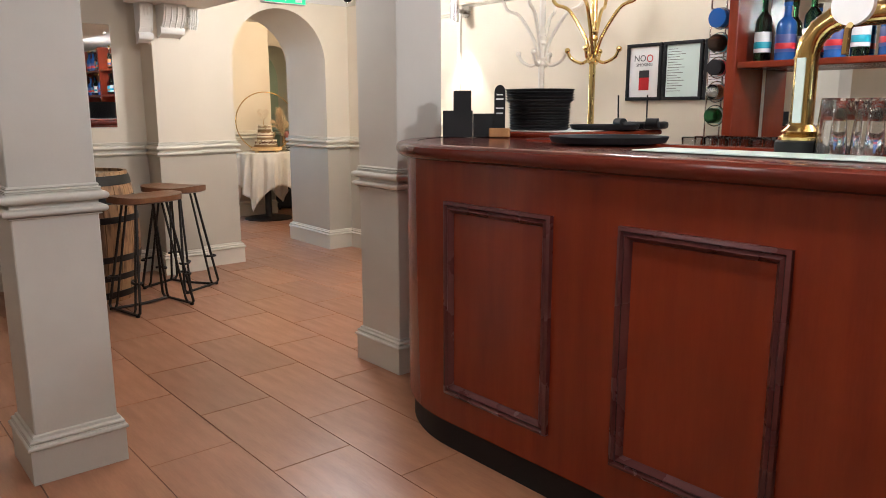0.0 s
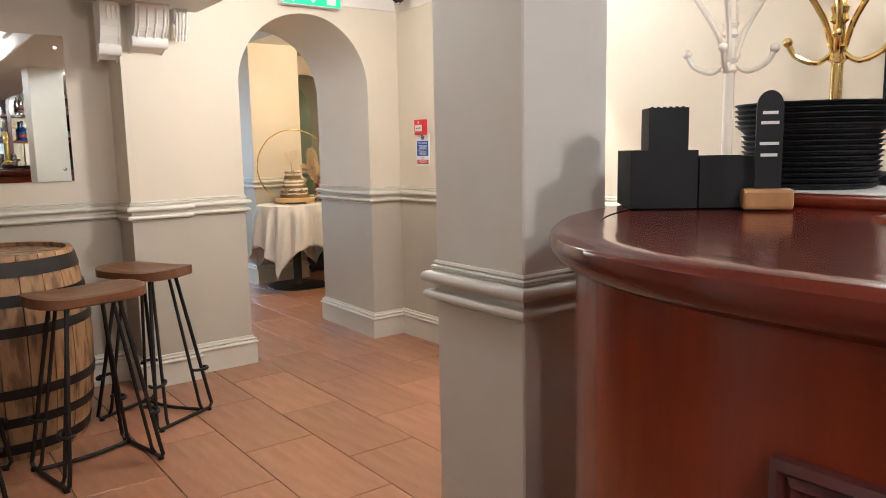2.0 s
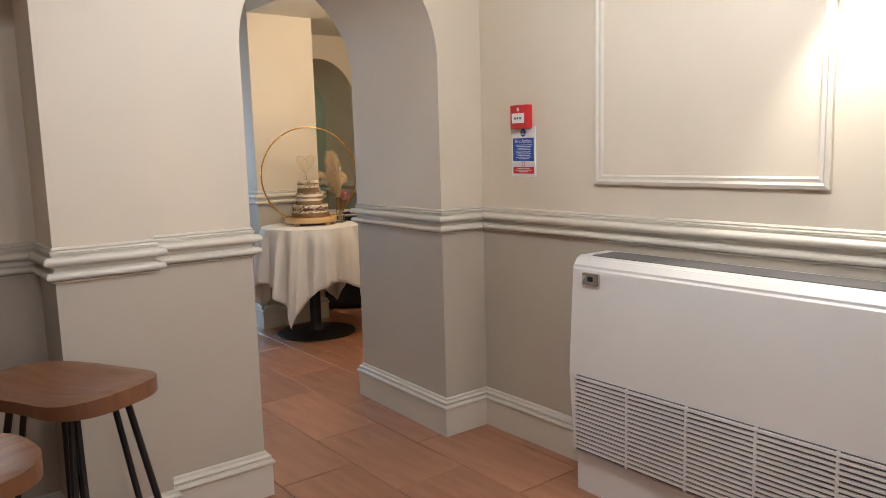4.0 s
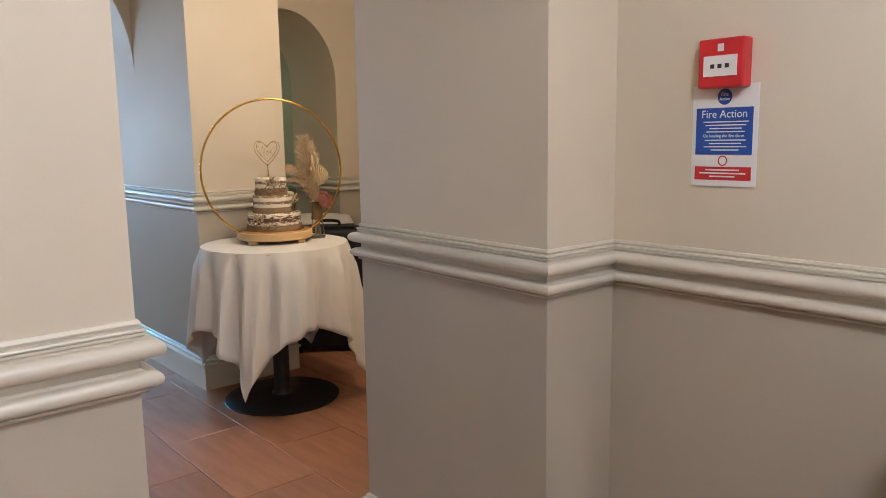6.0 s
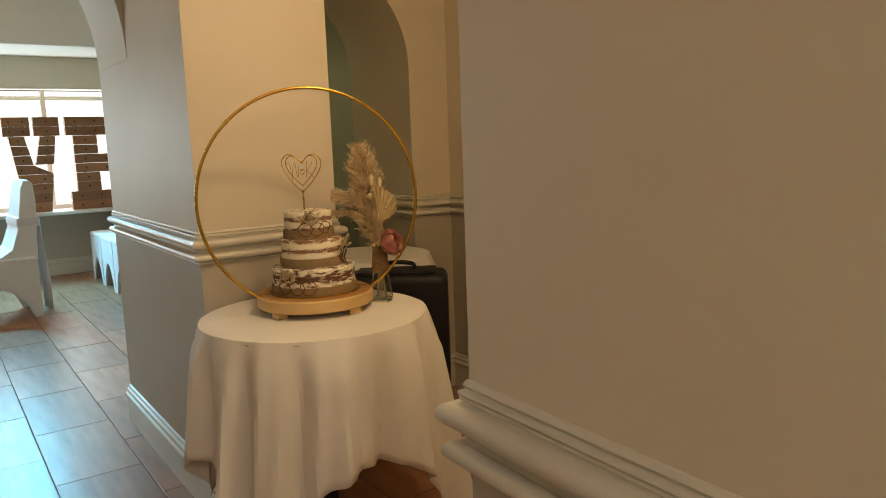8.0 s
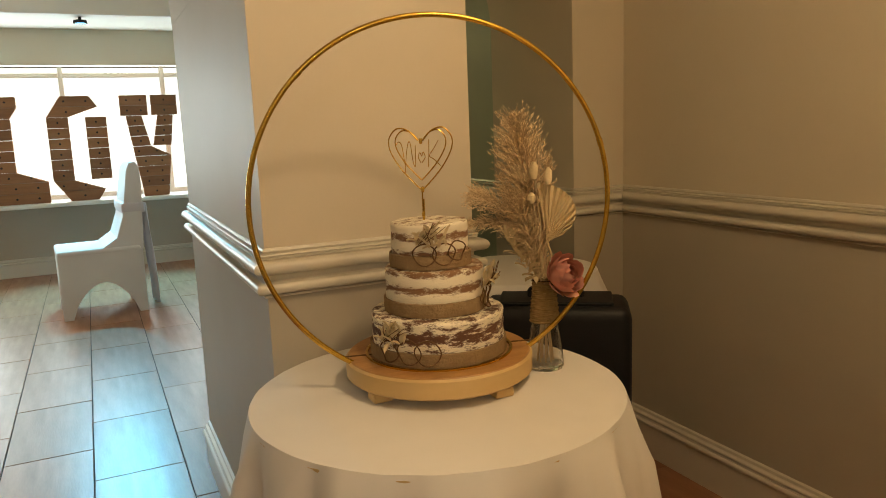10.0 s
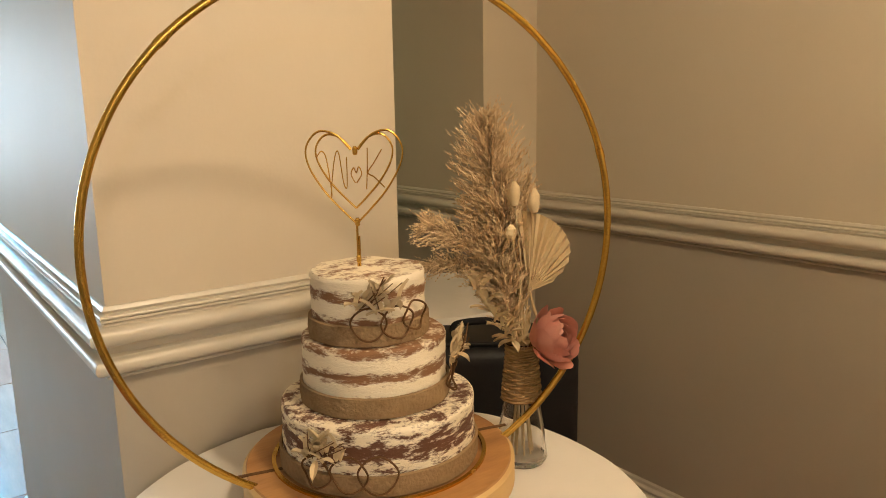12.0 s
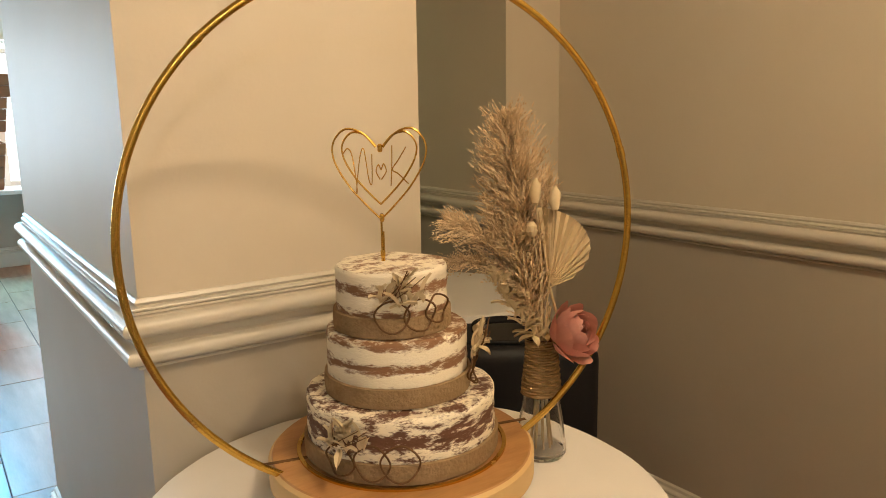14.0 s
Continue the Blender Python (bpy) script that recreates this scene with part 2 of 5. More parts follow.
def arch_poly(x0, x1, w0, w1, spring, rise, top, n=20, bottom=0.0):
    """The outline of a wall from x0 to x1 with an arched opening from w0 to w1."""
    c, r = (w0 + w1) / 2, (w1 - w0) / 2
    arc = [(c - r * math.cos(math.pi * i / n), spring + rise * math.sin(math.pi * i / n)) for i in range(n + 1)]
    return [(x0, bottom), (w0, bottom)] + arc + [(w1, bottom), (x1, bottom), (x1, top), (x0, top)]


def arch_wall(bm, poly, y0, y1):
    prism(bm, poly, y0, y1, "y")
    bmesh.ops.triangulate(bm, faces=[f for f in bm.faces if len(f.verts) > 4])
    return bm


def letters(text, size, m, material, parent, name="lettering", depth=0.0006):
    """Raised lettering from the built-in font, turned into a mesh."""
    cu = bpy.data.curves.new(name, "FONT")
    cu.body, cu.size, cu.extrude, cu.align_x, cu.align_y = text, size, depth, "CENTER", "CENTER"
    cu.resolution_u = 3
    tmp = bpy.data.objects.new("tmp", cu)
    me = bpy.data.meshes.new_from_object(tmp)
    bpy.data.objects.remove(tmp)
    me.materials.append(material)
    ob = new(name, me)
    ob.parent = parent
    ob.matrix_local = m
    return ob


def structure(name, bm, mat, label, category, smooth=False):
    return tagged(part(name, bm, mat, None, "", smooth), label, category, "", "structure")


# ---- the shell ----
def roll(z, r, out, a0=-90, a1=90, n=9):
    """A rounded bead of a moulding, from below to above."""
    return [(out + r * math.cos(radians(a0 + (a1 - a0) * i / n)), z + r * math.sin(radians(a0 + (a1 - a0) * i / n))) for i in range(n + 1)]


RAIL = ([(-0.01, 0.872), (0.004, 0.872)] + roll(0.8755, 0.0035, 0.005, n=4) + [(0.002, 0.8805)] + roll(0.895, 0.0135, 0.012, -110, 115, 12) + [(0.001, 0.911), (0.001, 0.923), (0.006, 0.926)]
        + roll(0.943, 0.0155, 0.014, -110, 110, 12) + [(0.004, 0.9615), (0.009, 0.963), (0.009, 0.967)] + roll(0.971, 0.0035, 0.007, n=4) + [(0.003, 0.976), (0.006, 0.981), (0.003, 0.9865), (0, 0.988), (-0.01, 0.9885)])
RAIL = [(o, 0.988 - (0.988 - z) * 0.9) for o, z in RAIL]
SKIRT = [(0.02, 0), (0.02, 0.118)] + roll(0.1275, 0.0085, 0.02, n=7) + [(0.018, 0.139)] + roll(0.1465, 0.0065, 0.013, n=6) + [(0.009, 0.156), (0.007, 0.164), (0, 0.168), (-0.01, 0.1685)]
EAST, ARCH_S, ARCH_N, RECESS = 3.92, 5.90, 6.62, 6.05
JAMB_L, JAMB_R = 2.842, 3.715
SPLIT = 0.9  # upper and lower wall colours meet behind the rail


def wall(name, x0, x1, y0, y1, top, label="cream painted plaster wall above a darker dado"):
    w = structure(name, boxed(x0, x1, y0, y1, SPLIT, top), PAINT, label, "wall")
    part("dado", boxed(x0, x1, y0, y1, 0, SPLIT), DADO, w, "lower wall, its paint darkened with the rail's shade")
    return w


wall("wall_east", EAST, EAST + 0.14, -2.0, ARCH_S, BAR_CEIL)
wall("wall_south", -2.14, EAST + 0.14, -2.14, -2.0, BAR_CEIL)
wall("wall_west", -2.14, -2.0, -2.0, RECESS, BAR_CEIL)
wall("wall_recess", -2.14, 2.20, RECESS, ARCH_N, BAR_CEIL)
wall("pilaster", 2.20, 2.485, 5.805, ARCH_N, BAR_CEIL, "cream painted pilaster beside the arch")
SPLAY = 0.027  # the reveal opens slightly towards the hall
ab = arch_wall(bmesh.new(), arch_poly(2.485, 4.06, JAMB_L, JAMB_R, 1.60, 0.425, 2.47, 28, SPLIT), ARCH_S, ARCH_N)
for v in ab.verts:
    if abs(v.co.y - ARCH_S) < 1e-4 and 3.3 < v.co.x < JAMB_R + 0.001:
        v.co.x -= SPLAY * (v.co.x - 3.3) / (JAMB_R - 3.3)
aw = structure("wall_arch", ab, PAINT, "thick cream wall with a round-headed archway", "wall", True)
part("dado", boxed(2.485, JAMB_L, ARCH_S, ARCH_N, 0, SPLIT), DADO, aw)
part("dado", prism(bmesh.new(), [(JAMB_R - SPLAY, ARCH_S), (4.06, ARCH_S), (4.06, ARCH_N), (JAMB_R, ARCH_N)], 0, SPLIT), DADO, aw)
# hall beyond the arch
wall("wall_alcove_south", 4.06, 5.55, 6.48, ARCH_N, 2.47)
wall("wall_alcove_east", 5.40, 5.55, ARCH_N, 8.97, 2.47)
nw = structure("wall_niche", arch_wall(bmesh.new(), arch_poly(4.4375, 5.55, 4.462, 5.18, 1.60, 0.41, 2.47, 24, SPLIT), 8.97, 9.55), PAINT, "cream wall with an arched mirror niche", "wall", True)
part("dado", boxed(4.4375, 4.462, 8.97, 9.55, 0, SPLIT), DADO, nw)
part("dado", boxed(5.18, 5.55, 8.97, 9.55, 0, SPLIT), DADO, nw)
wall("pier", 3.949, 4.4365, 8.336, 9.58, 2.47, "cream painted square pier with dado rail")
wall("wall_hall_west", 2.16, 2.30, ARCH_N, 9.58, 2.47)
va = structure("wall_vault", arch_wall(bmesh.new(), arch_poly(2.30, 3.949, 2.301, 3.948, 1.62, 0.80, 2.87, 30, 1.6), 9.05, 9.58), PAINT, "cream plaster arch across the passage", "arch", True)
# window room
WIN_Y = 14.5
wall("wall_far_east", 5.7, 5.84, 9.56, WIN_Y, FAR_CEIL)
wall("wall_far_south", -0.5, 2.3, 9.44, 9.58, FAR_CEIL)
wall("wall_far_south", 4.4375, 5.84, 9.5605, 9.62, FAR_CEIL)
wall("wall_far_west", -0.64, -0.5, 9.44, WIN_Y, FAR_CEIL)
ww = structure("wall_window", boxed(-0.64, 5.84, WIN_Y, WIN_Y + 0.3, 1.90, FAR_CEIL), PAINT, "wall with a wide window", "wall")
part("spandrel", boxed(-0.64, 5.84, WIN_Y, WIN_Y + 0.3, 0, 0.64), DADO, ww)
part("reveal", boxed(-0.64, 0.4, WIN_Y, WIN_Y + 0.3, 0.64, 1.90), PAINT, ww)
part("reveal", boxed(5.2, 5.84, WIN_Y, WIN_Y + 0.3, 0.64, 1.90), PAINT, ww)
structure("ceiling_beam", boxed(-0.5, 5.7, 13.6, WIN_Y - 0.002, 2.22, FAR_CEIL - 0.002, 0.01), CEIL, "boxed bulkhead over the window", "beam")

structure("ceiling_bar", boxed(-2.14, 4.06, -2.14, ARCH_S, BAR_CEIL, BAR_CEIL + 0.1), CEIL, "white plaster ceiling of the bar", "ceiling")
structure("ceiling_hall", boxed(2.16, 5.55, ARCH_N, 9.55, 2.47, 2.55), CEIL, "white plaster ceiling of the hall", "ceiling")
structure("ceiling_alcove", boxed(3.95, 5.40, ARCH_N, 8.97, HALL_CEIL, 2.46), CEIL, "lowered white ceiling over the alcove", "ceiling")
structure("ceiling_far", boxed(-0.64, 5.84, 9.05, WIN_Y + 0.3, FAR_CEIL + 0.025, FAR_CEIL + 0.1), CEIL, "white plaster ceiling of the window room", "ceiling")

for path in ([(-1.9, RECESS), (2.20, RECESS), (2.20, 5.805), (2.485, 5.805), (2.485, ARCH_S), (JAMB_L, ARCH_S), (JAMB_L, ARCH_N), (2.30, ARCH_N), (2.30, 9.05)],
             [(5.40, 6.64), (JAMB_R, ARCH_N), (JAMB_R - SPLAY, ARCH_S), (EAST, ARCH_S), (EAST, -1.9)],
             [(3.949, 9.58), (3.949, 8.336), (4.4365, 8.336), (4.4365, 8.968)],
             [(5.18, 9.53), (5.18, 8.97), (5.40, 8.97), (5.40, 6.66)]):
    structure("trim", moulding(bmesh.new(), path, RAIL), TRIM, "double-roll painted dado rail on the wall", "dado rail", True)
    structure("baseboard", moulding(bmesh.new(), path, SKIRT), TRIM, "tall painted moulded skirting board", "skirting", True)
structure("baseboard", moulding(bmesh.new(), [(-0.45, WIN_Y), (5.7, WIN_Y), (5.7, 10.1)], SKIRT), TRIM, "tall painted moulded skirting board", "skirting", True)


def pillar(x0, x1, y0, y1, drop=0.0):
    p = thing("pillar", pose((x0 + x1) / 2, (y0 + y1) / 2, 0), "square pale grey painted pillar with dado moulding", "pillar", "pillars beside the bar", "structure")
    hx, hy = (x1 - x0) / 2, (y1 - y0) / 2
    part("shaft", boxed(-hx, hx, -hy, hy, 0, BAR_CEIL, 0.004, 1), PILLAR, p)
    ring = [(-hx, -hy), (-hx, hy), (hx, hy), (hx, -hy)][::-1]
    part("rail", moulding(bmesh.new(), ring, [(o, z - drop) for o, z in RAIL], True), PILLAR, p, "", True)
    part("baseboard", moulding(bmesh.new(), ring, SKIRT, True), PILLAR, p, "", True)
    return p


pillar(0.706, 0.968, 2.952, 3.212)
pillar(2.245, 2.505, 2.986, 3.29, 0.025)


# ---- the floor ----
def floors():
    f = structure("floor", boxed(-2.14, 6.0, -2.14, WIN_Y + 0.3, -0.12, -0.004), GROUT, "floor of large brown wood-effect tiles", "floor")
    w, l, gap = 0.315, 0.62, 0.0035
    base = bmesh.new()
    box(base, 0, w - gap, 0, l - gap, -0.01, 0)
    top = [e for e in base.edges if all(v.co.z > -0.001 for v in e.verts)]
    bmesh.ops.bevel(base, geom=top, offset=0.0018, segments=1, affect="EDGES")
    me = bpy.data.meshes.new("tile")
    base.to_mesh(me), base.free()
    me.materials.append(TILE)
    rest_v, rest_f, count = [], [], 0
    for i in range(-18, 9):
        x = 3.54 + i * w
        for j in range(-20, 24):
            y = 4.06 + j * l + (0.5 if i % 2 else 0.0) * l
            if y > WIN_Y - 0.05 or y < -2.2 or x > 5.8 or x < -2.14:
                continue
            near = 0.9 < x < 4.3 and 2.3 < y < 12.9
            if near and count < 300:
                t = new("tile", me)
                t.parent, t.location = f, (x, y, random.uniform(-0.0006, 0.0006))
                count += 1
            else:
                k = len(rest_v)
                rest_v += [(x, y, 0), (x + w - gap, y, 0), (x + w - gap, y + l - gap, 0), (x, y + l - gap, 0), (x, y, -0.01), (x + w - gap, y, -0.01), (x + w - gap, y + l - gap, -0.01), (x, y + l - gap, -0.01)]
                rest_f += [(k, k + 1, k + 2, k + 3)] + [(k + a, k + 4 + a, k + 4 + (a + 1) % 4, k + (a + 1) % 4) for a in range(4)]
    m2 = bpy.data.meshes.new("more_tiles")
    m2.from_pydata(rest_v, [], rest_f)
    m2.materials.append(TILE)
    o = new("more_tiles", m2)
    o.parent = f
    tagged(o, kind="stuff")


# ---- the bar ----
def bar():
    cx, cy, r = 2.50, 2.255, 0.605
    arc = [(cx - r * math.cos(a), cy + r * math.sin(a)) for a in [math.pi / 2 * i / 18 for i in range(19)]]

    def outline(off, inner, south=-1.2, east=3.15):
        rr = r + off
        o = [(cx - rr * math.cos(math.pi / 2 * i / 18), cy + rr * math.sin(math.pi / 2 * i / 18)) for i in range(19)]
        return [(cx - rr, south)] + o + [(east, cy + rr)], [(east, cy + r - inner), (cx - r + inner + 0.06, cy + r - inner), (cx - r + inner, cy + r - inner - 0.06), (cx - r + inner, south)]
    b = thing("bar_counter", pose(0, 0, 0), "curved polished mahogany bar with panelled front", "bar counter")
    front, back = outline(0, 0.3)
    body = prism(bmesh.new(), front + back, 0.11, 1.05)
    bmesh.ops.triangulate(body, faces=[f for f in body.faces if len(f.verts) > 4])
    part("body", body, MAHOG, b, "red-brown mahogany panelled front", True)
    front, back = outline(-0.02, 0.3)
    pl = prism(bmesh.new(), front + back, 0, 0.11)
    bmesh.ops.triangulate(pl, faces=[f for f in pl.faces if len(f.verts) > 4])
    part("plinth", pl, BLACK, b, "black recessed kick plinth", True)
    front, back = outline(0.0, 0.5)
    top = prism(bmesh.new(), front + back, 1.05, 1.103)
    bmesh.ops.triangulate(top, faces=[f for f in top.faces if len(f.verts) > 4])
    part("worktop", top, MAHOG_TOP, b, "dark glossy counter top", False)
    nose = [(0, 1.030), (0.022, 1.031), (0.034, 1.038), (0.042, 1.05), (0.044, 1.062), (0.04, 1.074), (0.03, 1.082), (0.015, 1.0855), (0, 1.0858), (-0.04, 1.0845)]
    part("nosing", moulding(bmesh.new(), front[::-1], [(o, z + 0.02) for o, z in nose][::-1]), MAHOG_TOP, b, "rounded counter edge", True)
    lip = [(0, 1.03), (0.02, 1.032), (0.028, 1.05), (0.028, 1.075), (0.022, 1.096), (0, 1.1), (-0.03, 1.098), (-0.035, 1.084)]
    part("inner_edge", moulding(bmesh.new(), back[::-1], [(o, z + 0.012) for o, z in lip][::-1]), MAHOG, b, "raised red inner edge", True)
    frame_profile = [(0.0, 0.0), (0.0, 0.016), (0.010, 0.02), (0.016, 0.012), (0.024, 0.018), (0.034, 0.008), (0.038, 0.0)]

    def strip(y):
        # a place on the front, by length along it from the start of the curve; south is negative
        if y <= 0:
            return Vector((cx - r, cy + y, 0)), Vector((-1, 0, 0))
        a = y / r
        return Vector((cx - r * math.cos(a), cy + r * math.sin(a), 0)), Vector((-math.cos(a), math.sin(a), 0))
    for y0, y1 in ((-0.49, -0.01), (-1.195, -0.73), (-1.91, -1.44), (-2.62, -2.15), (-3.33, -2.86)):
        bm = bmesh.new()
        n = 8
        loop = [(y0 + (y1 - y0) * i / n, 0.225) for i in range(n)] + [(y1, 0.225)] + [(y1 + (y0 - y1) * i / n, 0.915) for i in range(n)] + [(y0, 0.915)]
        rings = []
        for s, z in loop:
            sx = 1 if abs(s - y0) < 1e-6 else (-1 if abs(s - y1) < 1e-6 else 0)
            sz = 1 if z < 0.5 else -1
            rings.append([])
            for ins, out in frame_profile:
                p, nn = strip(s + sx * ins)
                rings[-1].append(bm.verts.new(p + nn * out + Vector((0, 0, z + sz * ins))))
        for i in range(len(rings)):
            a, c = rings[i], rings[(i + 1) % len(rings)]
            for k in range(len(frame_profile) - 1):
                bm.faces.new((a[k], a[k + 1], c[k + 1], c[k]))
        part("panel_frame", bm, MAHOG_DARK, b, "dark raised panel moulding", True)


bar()


def heater():
    h = thing("fan_heater", pose(EAST - 0.002, 4.28, 0) @ Matrix.Diagonal((1, 1, 1.024, 1)), "white low wall heater with a slatted grille", "heater")
    prof = [(0, 0.14), (-0.19, 0.14), (-0.205, 0.43), (-0.19, 0.80), (-0.165, 0.835), (0, 0.835)]
    bm = bmesh.new()
    y0, y1 = -0.93, 0.93
    a = [bm.verts.new((x, y0, z)) for x, z in prof]
    c = [bm.verts.new((x, y1, z)) for x, z in prof]
    bm.faces.new(a), bm.faces.new(c[::-1])
    for i in range(len(prof)):
        j = (i + 1) % len(prof)
        bm.faces.new((a[i], a[j], c[j], c[i]))
    bmesh.ops.bevel(bm, geom=[e for e in bm.edges], offset=0.008, segments=2, affect="EDGES")
    part("casing", bm, WHITE_METAL, h)
    part("plinth", boxed(-0.185, -0.002, y0 + 0.02, y1 - 0.02, 0, 0.14), WHITE_METAL, h)
    # dark sheet on the casing in place of the shade between slats
    part("grille_back", boxed(-0.206, -0.195, y0 + 0.03, y1 - 0.03, 0.155, 0.425), GREY_SHADE_PRINT, h, "dark sheet coloured as the shade behind the slats")
    for k in range(17):
        z = 0.165 + k * 0.0155
        bm = bmesh.new()
        box(bm, -0.214, -0.2, y0 + 0.025, y1 - 0.025, z, z + 0.008)
        part("slat", bm, WHITE_METAL, h)
    for k in range(9):
        y = y0 + 0.025 + k * (y1 - y0 - 0.06) / 8
        part("grille_bar", boxed(-0.213, -0.199, y, y + 0.008, 0.155, 0.425), WHITE_METAL, h)
    part("control_plate", boxed(-0.2045, -0.193, y1 - 0.13, y1 - 0.06, 0.745, 0.785, 0.002), SILVER, h, "small metal control plate")
    part("knob", boxed(-0.208, -0.2, y1 - 0.105, y1 - 0.085, 0.757, 0.773, 0.002), BLACK, h)
    # dark strip on the casing top, standing in for a shaded slot
    part("top_grille", boxed(-0.15, -0.03, y0 + 0.06, y1 - 0.06, 0.833, 0.838), GREY_SHADE_PRINT, h, "dark strip coloured as the shade of a top slot")


heater()


def barrel():
    b = thing("barrel", pose(1.55, 5.505, 0), "old oak barrel table with black iron hoops", "barrel")
    H, n = 0.835, 22

    def rad(z):
        u = z / H * 2 - 1
        return 0.30 + 0.055 * (1 - u * u)
    for i in range(n):
        bm = bmesh.new()
        a0, a1 = 2 * math.pi * (i + 0.02) / n, 2 * math.pi * (i + 0.98) / n
        rows = []
        for k in range(9):
            z = H * k / 8
            row = []
            for rr in (rad(z), rad(z) - 0.022):
                for a in (a0, (a0 + a1) / 2, a1):
                    row.append(bm.verts.new((rr * math.cos(a), rr * math.sin(a), z)))
            rows.append(row)
        for r0, r1 in zip(rows, rows[1:]):
            for p, q in ((0, 1), (1, 2), (2, 5), (5, 4), (4, 3), (3, 0)):
                bm.faces.new((r0[p], r0[q], r1[q], r1[p]))
        for row in (rows[0], rows[-1]):
            bm.faces.new((row[0], row[1], row[2], row[5], row[4], row[3]))
        part("stave", bm, OAK, b, "", True)
    for z0, z1 in ((0.03, 0.075), (0.15, 0.19), (0.27, 0.31), (0.52, 0.56), (0.64, 0.685), (0.755, 0.815)):
        part("hoop", lathe(bmesh.new(), [(rad(z0) - 0.002, z0), (rad(z0) + 0.004, z0), (rad(z1) + 0.004, z1), (rad(z1) - 0.002, z1)], 48), BLACK_METAL, b, "black iron hoop", True)
    lid = lathe(bmesh.new(), [(0, 0.79), (0.279, 0.79), (0.279, 0.815), (0, 0.815)], 44)
    part("lid", lid, OAK, b, "plank barrel head")
    for k in range(-2, 3):
        part("head_joint", boxed(-0.25, 0.25, k * 0.1 - 0.0015, k * 0.1 + 0.0015, 0.8145, 0.8156), BLACK_METAL, b)


barrel()


def stool(x, y, rz):
    s = thing("bar_stool", pose(x, y, 0, 0, 0, rz), "brown saddle-seat bar stool with black wire-frame legs", "stool", "bar stools round the barrel")
    bm = bmesh.new()
    n, rings = 36, 6
    verts = []
    for side in (1, -1):
        grid = []
        for k in range(rings + 1):
            f = k / rings
            row = []
            for i in range(n):
                a = 2 * math.pi * i / n
                e = 2.6
                ca, sa = math.cos(a), math.sin(a)
                q = (abs(ca) ** e + abs(sa) ** e) ** (-1 / e)
                px, py = 0.215 * q * ca * f, 0.155 * q * sa * f
                if ca and sa < 0:
                    py += 0.02 * math.cos(px / 0.215 * math.pi) * f
                edge = 0.008 * max(0, (f - 0.85) / 0.15) ** 2
                dip = 0.016 * (px / 0.215) ** 2 - 0.012 * (1 - f * f)
                z = 0.712 + dip - edge if side > 0 else 0.668 + 0.3 * dip + edge
                row.append(bm.verts.new((px, py, z)) if k else None)
            grid.append(row)
        c = bm.verts.new((0, 0, 0.70 if side > 0 else 0.666))
        for i in range(n):
            j = (i + 1) % n
            bm.faces.new((c, grid[1][i], grid[1][j]))
            for k in range(1, rings):
                bm.faces.new((grid[k][i], grid[k + 1][i], grid[k + 1][j], grid[k][j]))
        verts.append(grid[rings])
    for i in range(n):
        j = (i + 1) % n
        bm.faces.new((verts[0][i], verts[1][i], verts[1][j], verts[0][j]))
    part("seat", bm, SEAT_WOOD, s, "brown stained saddle seat", True)
    for sx in (-1, 1):
        # each side is one bent bar: down, along the floor, up again
        pts = [(sx * 0.10, 0.075, 0.675), (sx * 0.175, 0.165, 0.08), (sx * 0.183, 0.172, 0.03), (sx * 0.185, 0.155, 0.012), (sx * 0.185, -0.155, 0.012), (sx * 0.183, -0.172, 0.03), (sx * 0.175, -0.165, 0.08), (sx * 0.10, -0.075, 0.675)]
        part("leg_frame", tube(bmesh.new(), pts, 0.0085), BLACK_METAL, s, "bent black steel leg", True)
        for sy in (-1, 1):
            pts = [(sx * 0.085, sy * 0.05, 0.675), (sx * 0.172, sy * 0.105, 0.04), (sx * 0.184, sy * 0.108, 0.014)]
            part("brace", tube(bmesh.new(), pts, 0.0075), BLACK_METAL, s, "", True)
            part("foot", lathe(bmesh.new(), [(0, 0), (0.012, 0), (0.012, 0.014), (0, 0.014)], 10, (sx * 0.185, sy * 0.15, 0)), BLACK, s)
            loop = [(sx * 0.145, sy * 0.09, 0.215), (sx * 0.165, sy * 0.088, 0.213), (sx * 0.185, sy * 0.115, 0.21), (sx * 0.188, sy * 0.15, 0.208), (sx * 0.168, sy * 0.17, 0.208), (sx * 0.145, sy * 0.162, 0.21)]
            part("brace_loop", tube(bmesh.new(), spline(loop, 6), 0.0075), BLACK_METAL, s, "", True)
    rest = [(-0.185, 0.12, 0.012), (-0.12, 0.10, 0.014), (0.0, 0.085, 0.014), (0.12, 0.10, 0.014), (0.185, 0.12, 0.012)]
    part("floor_bar", tube(bmesh.new(), spline(rest, 6), 0.0085), BLACK_METAL, s, "curved black floor bar", True)
    return s


STOOL = stool(1.78, 4.95, 12)
copy_thing(STOOL, pose(2.13, 5.375, 0, 0, 0, -62))
copy_thing(STOOL, pose(1.30, 4.98, 0, 0, 0, 80))


def wall_mirror():
    m = thing("wall_mirror", pose(1.595, RECESS - 0.002, 1.097) @ Matrix.Diagonal((1, 1, 1.015, 1)), "frameless square wall mirror with metal clips", "mirror")
    part("glass", boxed(-0.40, 0.40, -0.008, 0, 0, 0.715, 0.002, 1), MIRROR, m, "clear mirror glass")
    for x in (-0.33, 0.36):
        for z in (0.06, 0.655):
            bm = tube(bmesh.new(), [(x, -0.008, z), (x, -0.013, z)], 0.009, 12)
            part("clip", bm, SILVER, m, "", True)


wall_mirror()


